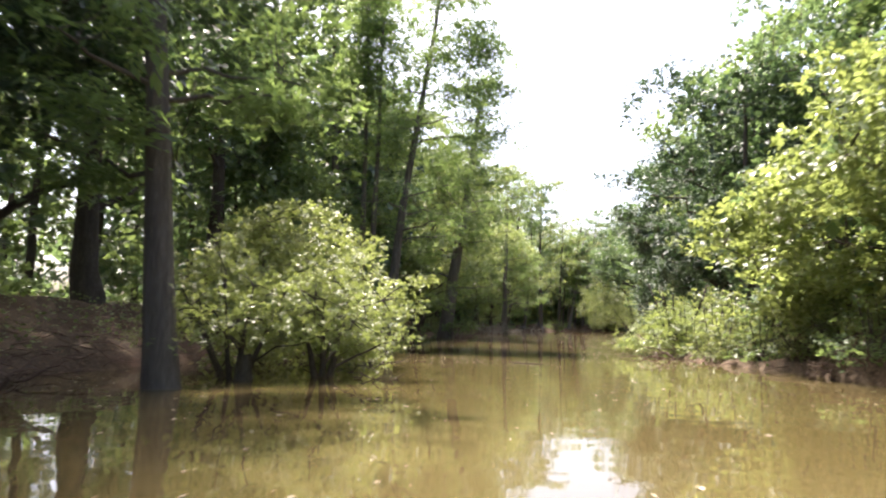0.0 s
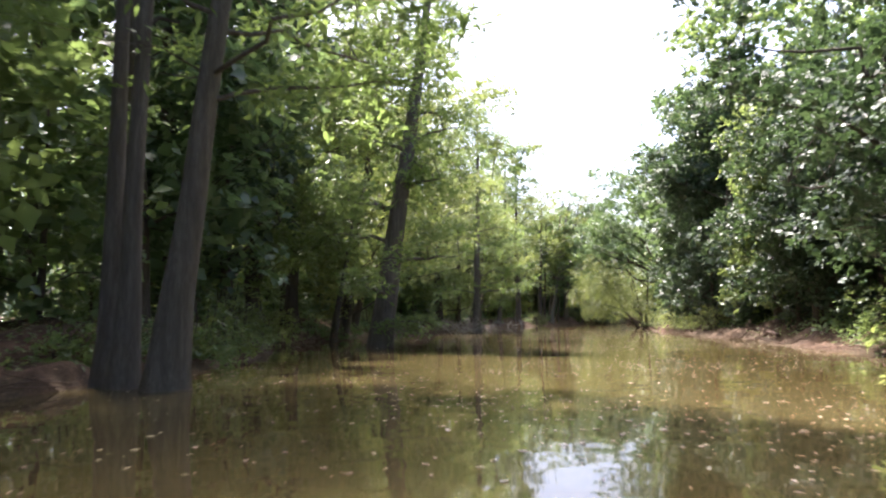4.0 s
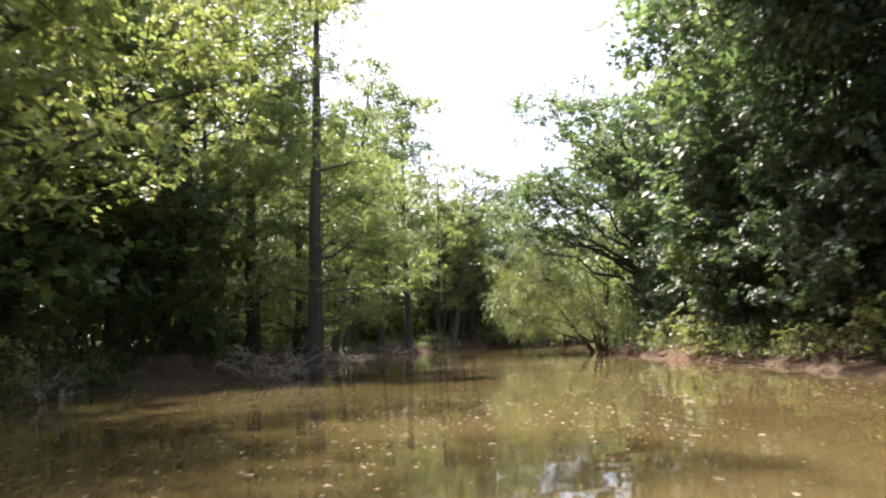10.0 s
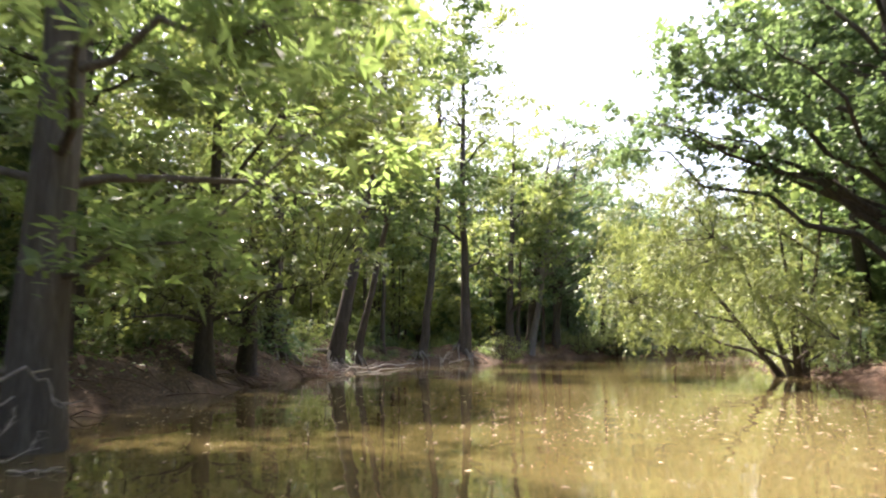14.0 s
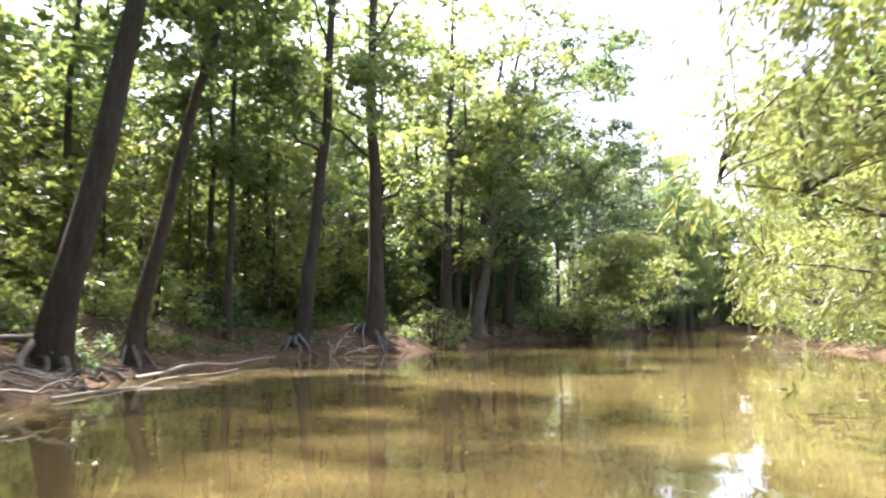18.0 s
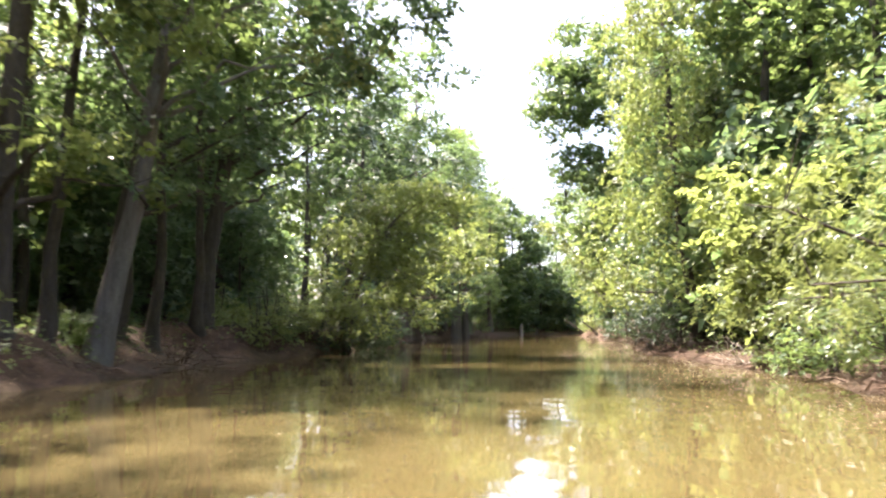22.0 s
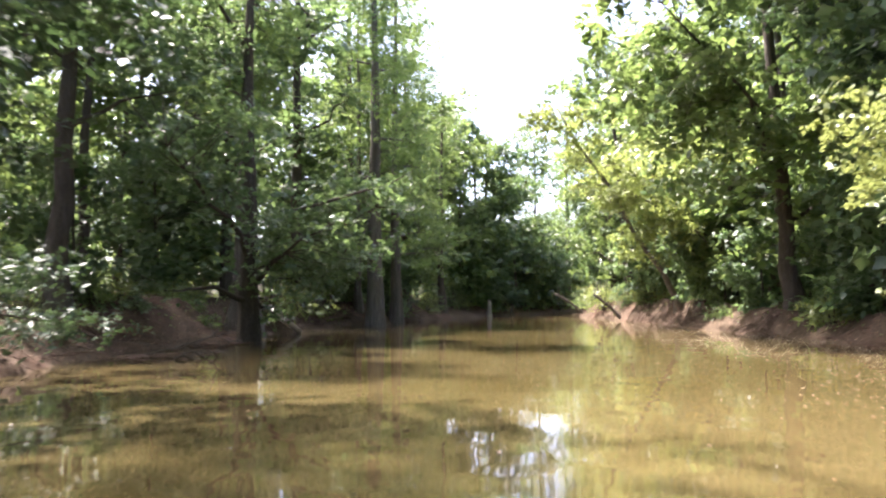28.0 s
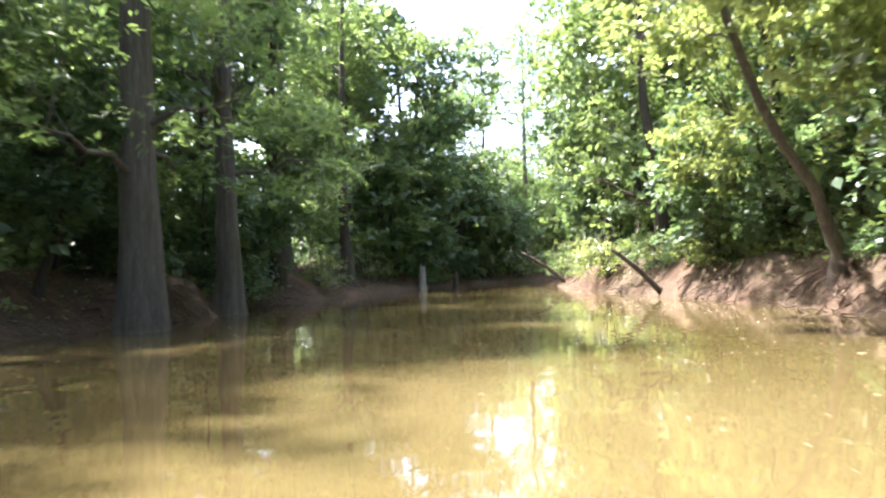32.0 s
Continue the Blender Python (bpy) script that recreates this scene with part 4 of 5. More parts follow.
PARK = (0.0, -150.0)
G_FRONT, G_WOOD, G_BACK, G_SHRUB = "trees at the water's edge", "trunks of the riverside wood", "trees deep in the wood", "undergrowth on the banks"
for s in range(3):
    kind_of("front", "riverside_tree", "leafy green tree with branches down to the bank", "tree", PARK, "broad", 17, 4.2, 0.24, 200 + s, low=0.10, clumps=180, per=25, limbs=5, group=G_FRONT, leaf=1.35, z=0, core=3)
    kind_of("deep", "riverside_tree", "dark-green leafy tree at the water's edge", "tree", PARK, "deep", 18, 4.2, 0.27, 210 + s, low=0.12, clumps=180, per=25, limbs=5, group=G_FRONT, leaf=1.35, z=0, core=3)
    # the "shade" kind has its shade coloured into the leaves
    kind_of("shade", "riverside_tree", "evergreen tree with dark glossy leaves on the bank", "tree", PARK, "deep", 18, 4.2, 0.27, 290 + s, low=0.10, clumps=180, per=25, limbs=5, group=G_FRONT, leaf=1.35, z=0, core=3, leafmat=M_SHADED)
    kind_of("low", "understory_tree", "low leafy tree filling the shade below the canopy", "tree", PARK, "deep" if s else "broad", 8.5, 3.1, 0.13, 270 + s, low=0.06, clumps=105, per=16, limbs=4, group=G_FRONT, leaf=1.65, twig=False, z=0, core=3)
    kind_of("wood", "woodland_tree", "slender dark trunk with a high leafy crown", "tree", PARK, "broad", 21, 3.4, 0.2, 220 + s, low=0.40, clumps=130, per=27, limbs=3, group=G_WOOD, leaf=1.45, bow=0.03, twig=False, z=0, core=0)
    kind_of("back", "forest_tree", "tall leafy forest tree behind the bank", "tree", PARK, "deep" if s else "broad", 19, 4.6, 0.26, 230 + s, low=0.08, clumps=130, per=27, limbs=2, group=G_BACK, leaf=1.8, twig=False, z=0, core=3)
    kind_of("open", "understory_tree", "thin-leaved young tree lit through in the open wood", "tree", PARK, "fresh", 8.5, 3.2, 0.1, 280 + s, low=0.12, clumps=80, per=24, limbs=4, group=G_FRONT, leaf=1.3, twig=False, z=0, core=0)
    kind_of("cyp", "cypress_tree", "bald cypress with flat feathery foliage", "tree", PARK, "cypress", 21, 3.6, 0.27, 240 + s, low=0.16, clumps=140, per=46, limbs=7, flare=1.8, flutes=6, bow=0.01, group=G_FRONT, leaf=1.2, z=0, core=3)
    kind_of("shrub", "shrub", "low leafy shrub on the bank", "shrub", PARK, "bush", 1.9, 1.3, 0.03, 250 + s, low=0.05, clumps=32, per=20, limbs=0, stems=3, twig=False, group=G_SHRUB, leaf=1.4, leafmat=(M_BROAD, M_LIGHT, M_DARK)[s], z=0, core=2)
    kind_of("bush", "river_bush", "leafy bush hanging over the water", "bush", PARK, "bush", 3.2, 2.3, 0.05, 260 + s, low=0.08, clumps=70, per=18, limbs=3, stems=4, group=G_FRONT, leaf=1.3, leafmat=(M_LIGHT, M_BROAD, M_WILLOW)[s], z=0, core=2)

PLANTED = []
wrng = np.random.default_rng(77)


def set_plant(key, x, y, scale=1.0, sink=0.0):
    src = KINDS[key][int(wrng.integers(len(KINDS[key])))]
    ob = copy_thing(src, pose(x, y, gz(x, y) - sink, float(wrng.normal(0, 1.5)), float(wrng.normal(0, 1.5)), float(wrng.uniform(0, 360))))
    ob.scale = (scale, scale, scale * float(wrng.uniform(0.92, 1.08)))
    PLANTED.append((x, y, key))
    return ob


def clear_of(x, y, heroes, others):
    return all((x - a) ** 2 + (y - b) ** 2 > heroes ** 2 for a, b in HERO) and all((x - a) ** 2 + (y - b) ** 2 > others ** 2 for a, b, k in PLANTED if k not in ("shrub", "bush", "low"))


def bank_point(side, y, back):
    if side < 0:
        return np.interp(y, GY, GL) - back / np.interp(y, GY, CL), y
    return np.interp(y, GY, GR) + back / np.interp(y, GY, CR), y


def step_y(side, y):
    return float(np.interp(y, GY, CL if side < 0 else CR))


for side in (-1, 1):
    # back rows, then the wood, then the edge
    for back, key, gap, lo, hi in ((22, "back", 7.0, -10, 240), (13, "wood", 6.6, -16, 234), (7.5, "wood", 7.0, -16, 228)):
        y = lo
        while y < hi:
            y += gap * max(0.45, step_y(side, y)) * float(wrng.uniform(0.8, 1.2))
            x, yy = bank_point(side, y, back + float(wrng.normal(0, 1.4)))
            if side < 0 and (24 < yy < 34 or 163 < yy < 177) and back < 10:
                continue
            if clear_of(x, yy, 2.2, 2.4):
                tall = float(wrng.uniform(0.92, 1.28))
                set_plant(key, x, yy, tall * (0.9 if side < 0 else 0.85 if yy < 70 else 1.0))
    y = -26.0
    while y < 232:
        y += 4.6 * max(0.45, step_y(side, y)) * float(wrng.uniform(0.8, 1.25))
        if side < 0 and (100 < y < 187 or 24 < y < 36):
            continue
        if side < 0 and -2 < y < 24:
            continue
        key = ("front", "deep", "front", "cyp")[int(wrng.integers(4))] if side < 0 else ("front", "deep", "front", "front")[int(wrng.integers(4))]
        if side > 0 and 13 < y < 31:
            continue
        # on the right bank, mostly the kind with shade in its leaf colour
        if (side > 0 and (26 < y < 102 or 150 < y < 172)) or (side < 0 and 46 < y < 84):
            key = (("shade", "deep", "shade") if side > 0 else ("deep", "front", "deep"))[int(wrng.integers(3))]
        x, yy = bank_point(side, y, float(wrng.uniform(2.6, 4.2)))
        if clear_of(x, yy, 2.9, 3.0):
            tall = float(wrng.uniform(0.95, 1.25))
            set_plant(key, x, yy, tall * (0.68 if side > 0 and 20 < yy < 66 else 1.0))
    y = -20.0
    while y < 230:
        y += 5.6 * max(0.5, step_y(side, y)) * float(wrng.uniform(0.75, 1.25))
        if side < 0 and (-2 < y < 36 or 102 < y < 187):
            continue
        x, yy = bank_point(side, y, float(wrng.uniform(3.2, 7.0)))
        set_plant("low", x, yy, float(wrng.uniform(0.75, 1.15)))
    y = -24.0
    while y < 230:
        y += 3.3 * max(0.5, step_y(side, y)) * float(wrng.uniform(0.7, 1.3))
        if side < 0 and (4 < y < 26 or 36 < y < 44 or 84 < y < 126 or 158 < y < 182):
            continue
        if side > 0 and (50 < y < 72 or 138 < y < 156 or 160 < y < 184):
            continue
        x, yy = bank_point(side, y, float(wrng.uniform(0.5, 1.7)))
        if all((x - a) ** 2 + (yy - b) ** 2 > 2.0 ** 2 for a, b in HERO):
            set_plant("bush", x, yy, float(wrng.uniform(0.5, 0.9)))
    y = -24.0
    while y < 228:
        y += 3.4 * max(0.5, step_y(side, y)) * float(wrng.uniform(0.6, 1.4))
        if side < 0 and 8 < y < 24:
            continue
        x, yy = bank_point(side, y, float(wrng.uniform(2.2, 7.5)))
        set_plant("shrub", x, yy, float(wrng.uniform(0.6, 1.3)), 0.05)

# the outer bank of the bend beyond the end of the way
for row, keys in ((1.8, ("low", "bush", "low")), (4.0, ("front", "deep", "cyp")), (8.5, ("front", "deep", "back")), (14.0, ("back", "back", "deep"))):
    x = 76.0
    while x < 142:
        x += float(wrng.uniform(2.4, 4.2)) * (1.0 if row < 6 else 1.5)
        y = float(np.interp(x, LEFT_X, LEFT_Y)) + row + float(wrng.normal(0, 0.5))
        if clear_of(x, y, 2.2, 2.0):
            set_plant(keys[int(wrng.integers(3))], x, y, float(wrng.uniform(0.85, 1.15)) * (0.6 if x > 82 and row > 2 else 1.0))

# bushes that hide the foot of the bank on the early stretches
for side, lo, hi in ((1, 4, 48), (-1, 40, 84)):
    y = lo
    while y < hi:
        y += float(wrng.uniform(1.1, 2.2))
        x, yy = bank_point(side, y, float(wrng.uniform(0.2, 1.6)))
        if all((x - a) ** 2 + (yy - b) ** 2 > 1.2 ** 2 for a, b in HERO):
            set_plant("bush" if side > 0 else "shrub", x, yy, float(wrng.uniform(0.45, 0.85)), 0.1)

# low trees that lean over the foot of the bank
for side, lo, hi, gap in ((1, 56, 84, 2.6), (1, 162, 188, 2.8), (-1, 187, 200, 3.0)):
    y = lo
    while y < hi:
        y += gap * float(wrng.uniform(0.8, 1.25))
        x, yy = bank_point(side, y, float(wrng.uniform(1.4, 2.8)))
        if all((x - a) ** 2 + (yy - b) ** 2 > 1.0 ** 2 for a, b in HERO):
            # leaves with coloured-in shade keep the early stretch dark
            key, size = ("shade", 0.55) if lo < 100 else ("low", 1.0)
            set_plant(key, x, yy, size * float(wrng.uniform(0.45, 0.72)) * (1.5 if lo < 100 else 1.0), 0.1)

# leafy understorey and crowns behind the open wood of the left bank
for back, key, gap, size in ((7.0, "open", 4.6, 0.8), (11.0, "open", 4.0, 1.15), (17.0, "open", 3.6, 1.5), (25.0, "open", 3.6, 1.7)):
    y = 98.0
    while y < 178:
        y += gap * max(0.6, step_y(-1, y)) * float(wrng.uniform(0.8, 1.2))
        x, yy = bank_point(-1, y, back + float(wrng.normal(0, 1.0)))
        set_plant("low" if y > 146 else key, x, yy, size * (0.85 if y > 146 else 1) * float(wrng.uniform(0.85, 1.15)))

for x, y, size in ((22.8, 147.6, 0.9), (24.6, 150.4, 0.85), (19.6, 142.6, 0.85)):
    set_plant("wood", x, y, size)
for x, y, size in ((23.5, 157.0, 1.0), (27.0, 161.5, 1.0)):
    set_plant("deep", x, y, size)
# added to darken the left side, with shade coloured into their leaves
for x, y, size in ((-13.5, 3.5, 1.0), (-14.5, 13.0, 1.1), (-17.0, 8.0, 1.1), (-7.8, 57.2, 0.95)):
    set_plant("shade", x, y, size)
for x, y, size in ((-12.2, 15.0, 0.9), (-12.6, 5.5, 1.0), (-16.0, 17.0, 1.1)):
    set_plant("low", x, y, size)

y = 86.0
while y < 182:
    y += 1.7 * max(0.5, step_y(-1, y)) * float(wrng.uniform(0.6, 1.4))
    x, yy = bank_point(-1, y, float(wrng.uniform(1.0, 4.2)))
    set_plant("shrub", x, yy, float(wrng.uniform(0.3, 0.75)), 0.05)

y = 154.0
while y < 204:
    y += 1.8 * max(0.5, step_y(1, y)) * float(wrng.uniform(0.6, 1.4))
    x, yy = bank_point(1, y, float(wrng.uniform(0.8, 3.4)))
    set_plant("shrub", x, yy, float(wrng.uniform(0.3, 0.7)), 0.05)

# the woods far beyond, one mass of foliage
def far_woods():
    rng = np.random.default_rng(5)
    cen = []
    for side in (-1, 1):
        for k in range(900):
            y = rng.uniform(-40, 258)
            x, yy = bank_point(side, y, rng.uniform(31, 52))
            cen.append((x, yy, 1.2 + 15 * rng.uniform(0, 1) ** 1.5))
    for _ in range(300):
        cen.append((rng.uniform(110, 200), rng.uniform(236, 290), 1.2 + 11 * rng.uniform(0, 1) ** 1.4))
    for _ in range(160):
        cen.append((rng.uniform(-40, 40), rng.uniform(-60, -45), 1.2 + 15 * rng.uniform(0, 1)))
    cen = np.array(cen)
    rad = np.full((len(cen), 3), 2.3) * np.array([1, 1, 0.8])
    v, f = leaf_arrays(rng, cen, rad, 27, 1.15, 0.75, 0.0, 0.4)
    ob = mesh_object("far_woods", v, f, M_DARK)
    tagged(ob, "dense green foliage of the woods beyond", "woods", kind="stuff")


far_woods()


def wood_foliage():
    """Leaves of the crowded saplings and crowns between the trunks behind the banks."""
    rng = np.random.default_rng(6)
    cen = []
    for side in (-1, 1):
        for k in range(1700):
            y = rng.uniform(-14, 236)
            z = 0.8 + 16 * rng.uniform(0, 1) ** 0.95
            if side < 0 and 106 < y < 140 and z < 6.5:
                continue
            if side < 0 and 102 < y < 152 and k % 5 < 3:
                continue
            x, yy = bank_point(side, y, rng.uniform(8.5, 27))
            cen.append((x, yy, z * (0.8 if side > 0 and yy < 70 else 1)))
    for k in range(500):
        cen.append((rng.uniform(84, 185), rng.uniform(234, 262), 0.6 + 9 * rng.uniform(0, 1)))
    for k in range(300):
        x, yy = bank_point(-1, rng.uniform(172, 216), rng.uniform(10.0, 19))
        cen.append((x, yy, 0.8 + 11 * rng.uniform(0, 1)))
    for k in range(550):
        cen.append((rng.uniform(10, 84), rng.uniform(226, 252), 0.6 + 15 * rng.uniform(0, 1)))
    cen = np.array(cen)
    rad = np.full((len(cen), 3), 1.5) * np.array([1, 1, 0.6]) * rng.uniform(0.7, 1.3, (len(cen), 1))
    v, f = leaf_arrays(rng, cen, rad, 36, 0.46, 0.6, 0.0, 0.6)
    ob = mesh_object("wood_foliage", v, f, M_BROAD)
    tagged(ob, "green leaves of crowded saplings and crowns behind the banks", "foliage", kind="stuff")


wood_foliage()
for group in KINDS.values():
    for ob in group:
        for o in [*ob.children_recursive, ob]:
            bpy.data.objects.remove(o)


# ---- roots, driftwood, logs ----
def branching(rng, start, way, length, radius, depth=2, droop=-0.1):
    """Tubes of a crooked branch with side branches."""
    way = np.asarray(way, float) / np.linalg.norm(way)
    start = np.asarray(start, float)
    end = start + way * length
    end[2] += droop * length
    line = bent(rng, start, end, 7, 0.02, 0.16)
    out = [tube(line, np.linspace(radius, radius * 0.3, 7), 5 if radius < 0.03 else 7)]
    if depth:
        for _ in range(int(rng.integers(2, 4))):
            k = int(rng.integers(2, 6))
            side = way + rng.normal(0, 0.7, 3)
            side[2] = side[2] * 0.7 + 0.05
            out += branching(rng, line[k], side, length * rng.uniform(0.3, 0.55), radius * 0.55, depth - 1, droop)
    return out


def driftwood(name, label, at, n, seed, reach=1.6, height=0.9, way=None, mat=None, radius=0.035, z=0.0):
    rng = np.random.default_rng(seed)
    root = new(name)
    root.empty_display_size = 0.2
    root.location = (at[0], at[1], z)
    for _ in range(n):
        a = rng.uniform(0, 2 * np.pi)
        d = np.array([np.cos(a), np.sin(a), rng.uniform(0.0, 0.8)])
        if way is not None:
            d += np.array([way[0], way[1], 0.2])
        s = np.array([rng.normal(0, reach * 0.35), rng.normal(0, reach * 0.35), rng.uniform(-0.12, height * 0.35)])
        v, f = joined(branching(rng, s, d, reach * rng.uniform(0.6, 1.2), radius * rng.uniform(0.7, 1.5), 2))
        mesh_object("branch", v, f, mat or M_DEAD, root, smooth=True)
    tagged(root, label, "driftwood")
    return root


def roots(label, at, toward, n, seed, reach=1.5, up=1.0, radius=0.06, mat=None):
    """Exposed roots that hang from the lip of the bank down to the water."""
    rng = np.random.default_rng(seed)
    root = new("exposed_roots")
    root.empty_display_size = 0.2
    root.location = (at[0], at[1], 0)
    tx, ty = np.array(toward, float) / np.hypot(*toward)
    radius *= 0.55
    for k in range(int(n * 1.4)):
        side = rng.uniform(-1, 1) * reach
        back = rng.uniform(0.3, 1.2)
        a = np.array([-ty * side * 0.35 - tx * back, tx * side * 0.35 - ty * back, up * rng.uniform(0.75, 1.15)])
        out = rng.uniform(-0.2, 0.5)
        b = np.array([-ty * side * 1.2 + tx * out, tx * side * 1.2 + ty * out, rng.uniform(-0.2, 0.25)])
        line = bent(rng, a, b, 9, 0.06, 0.3)
        line[:, 2] = np.minimum(line[:, 2], [max(gz(at[0] + q[0], at[1] + q[1]), -0.1) + 0.14 for q in line])
        r = radius * rng.uniform(0.4, 1.2)
        pieces = [tube(line, np.linspace(r, r * 0.4, 9), 7)]
        for _ in range(2):
            q = line[int(rng.integers(3, 8))]
            pieces.append(tube(bent(rng, q, q + np.array([rng.normal(0, 0.3), rng.normal(0, 0.3), -rng.uniform(0.2, 0.6)]), 5, 0.05, 0.15), np.linspace(r * 0.5, r * 0.15, 5), 5))
        v, f = joined(pieces)
        mesh_object("root", v, f, mat or M_ROOT, root, smooth=True)
    tagged(root, label, "roots")


def log(label, a, b, r, seed, mat=None, stubs=2, name="fallen_log", arch=0.05):
    rng = np.random.default_rng(seed)
    a, b = np.array(a, float), np.array(b, float)
    root = new(name)
    root.empty_display_size = 0.2
    root.location = tuple(a)
    line = bent(rng, np.zeros(3), b - a, 9, arch, 0.022)
    v, f = tube(line, np.linspace(r, r * 0.6, 9), 10)
    mesh_object("stem", v, f, mat or M_DEAD, root, smooth=True)
    for _ in range(stubs):
        q = line[int(rng.integers(2, 8))]
        w = rng.normal(0, 1, 3)
        w[2] = abs(w[2]) * 0.6
        v, f = tube(bent(rng, q, q + w / np.linalg.norm(w) * r * rng.uniform(3, 7), 4, 0.0, 0.1), np.linspace(r * 0.35, r * 0.12, 4), 6)
        mesh_object("branch_stub", v, f, mat or M_DEAD, root, smooth=True)
    tagged(root, label, "log")


def stump(label, at, r, h, seed, mat=None):
    rng = np.random.default_rng(seed)
    root = new("stump")
    root.empty_display_size = 0.2
    root.location = (at[0], at[1], -0.15)
    pts = np.array([[0, 0, 0], [0.01, 0, h * 0.25], [0.03, 0.01, h * 0.6], [0.04, 0.02, h + 0.15]])
    v, f = tube(pts, [r * 1.35, r * 1.05, r * 0.85, r * 0.7], 16, (5, 0.2, h))
    v[-16:, 2] += rng.uniform(-0.12, 0.14, 16) * h
    mesh_object("wood", v, f, mat or M_BARK, root, smooth=True)
    tagged(root, label, "stump")


# start: the stump by the bushes
stump("dark broken cypress knee by the bush", (-4.55, 17.0), 0.2, 0.5, 1)
driftwood("driftwood", "dark bare twigs below the bush", (-4.8, 17.2), 5, 2, 1.0, 0.6, mat=M_BARK, radius=0.02)
driftwood("driftwood", "bare twigs trailing in the water below the bush", (-2.4, 18.2), 5, 3, 1.1, 0.5, (1, -0.4), M_BARK, 0.02)
driftwood("driftwood", "dead sticks heaped on the shaded bank", (-8.2, 12.5), 8, 4, 1.6, 0.6, (0.5, 0), M_ROOT)
driftwood("driftwood", "dead branches lying along the dark bank", (-6.8, 52.0), 7, 5, 1.6, 0.6, (1, -0.2), M_ROOT)
driftwood("driftwood", "dead branches at the foot of the shaded bank", (-5.8, 63.0), 7, 6, 1.6, 0.6, (1, -0.3), M_ROOT)
driftwood("driftwood", "grey branches hanging from the bank", (-2.6, 80.0), 7, 7, 1.5, 0.6, (1, -0.3))
# the pale tangle at the lone cypress
driftwood("driftwood_tangle", "tangle of bleached grey dead branches in the water", (3.7, 86.8), 22, 8, 1.7, 0.9, (0.2, -0.5), radius=0.026)
driftwood("driftwood_tangle", "bleached branches sticking up beside the cypress", (4.7, 87.6), 14, 9, 1.1, 2.6, (0.1, -0.1), radius=0.024)
driftwood("driftwood", "thin dead twigs reaching out of the water", (6.0, 87.8), 3, 10, 0.9, 0.4, (1, 0), radius=0.014)
# open wood: roots and pale logs along the clay bank
roots("grey tangled roots below the leaning tree", (7.1, 114.2), (1, -0.5), 12, 20, 1.5, 0.8, 0.055, M_GREY)
roots("exposed roots on the clay bank", (6.2, 109.6), (1, -0.4), 9, 21, 1.2, 0.8, 0.05)
roots("tangled roots on the clay bank", (5.2, 104.0), (1, -0.2), 9, 22, 1.4, 0.7, 0.05)
roots("dark roots at the foot of the tree", (11.4, 129.4), (1, -0.6), 8, 23, 1.0, 0.7, 0.06)
roots("roots spreading from the tree's foot into the water", (14.6, 132.0), (0.7, -0.8), 8, 24, 1.1, 0.6, 0.07)
roots("brown roots hanging from the undercut bank", (21.4, 141.0), (0.8, -0.6), 10, 25, 1.4, 1.0, 0.045)
log("long pale log lying along the water's edge", (8.0, 117.4, 0.12), (10.4, 126.0, 0.16), 0.05, 26, arch=0.01)
log("thin pale branch lying in the shallow water", (7.6, 113.6, 0.04), (9.8, 121.0, 0.08), 0.032, 27, arch=0.0)
driftwood("driftwood", "heap of grey sticks below the bank", (6.0, 111.4), 8, 29, 1.4, 0.5, (0.7, -0.5))
driftwood("driftwood", "grey sticks caught on the bank", (12.6, 130.4), 6, 30, 1.2, 0.5, (0.7, -0.5))
driftwood("driftwood", "grey and reddish sticks under the leaning trees", (23.2, 146.5), 8, 31, 1.4, 0.6, (0.9, -0.5), M_ROOT)
driftwood("driftwood", "dead twigs in the shade of the bank", (27.6, 151.8), 6, 32, 1.3, 0.5, (0.7, -0.7), M_ROOT)
# the stump with the pale fallen log
log("pale broken log leaning down the bank to the water", (48.7, 183.7, 1.3), (50.7, 184.7, 0.08), 0.2, 41, M_DEAD, 1, arch=0.0)
roots("sunlit earth-coloured roots below the maple", (45.2, 175.8), (0.8, -0.6), 14, 42, 1.9, 1.5, 0.06)
roots("roots and twigs hanging over the dark bank", (42.4, 171.4), (0.8, -0.6), 10, 43, 1.5, 1.3, 0.05)
driftwood("driftwood", "bare dark branches hanging to the water", (42.2, 170.4), 6, 44, 1.5, 1.0, (0.8, -0.6), M_BARK, 0.03)
roots("brown roots at the bank's edge", (57.6, 193.8), (0.8, -0.6), 8, 45, 1.2, 1.0, 0.05)
roots("dark roots round the cypress foot", (59.6, 194.6), (0.8, -0.6), 10, 46, 1.5, 1.0, 0.06)
roots("dark roots along the shaded bank", (64.4, 200.0), (0.7, -0.7), 9, 47, 1.6, 1.0, 0.06)
roots("roots and sticks below the shaded trees", (53.6, 189.0), (0.8, -0.6), 9, 50, 1.4, 1.0, 0.05)
stump("pale broken snag standing in the river", (80.6, 213.2), 0.26, 1.6, 48, M_DEAD)
stump("dark stub standing in the river", (84.6, 214.8), 0.2, 1.1, 49)
log("dark stick adrift on the open water", (1.75, 25.75, 0.005), (2.75, 25.3, 0.01), 0.02, 95, M_BARK, 1, "floating_stick", 0.0)
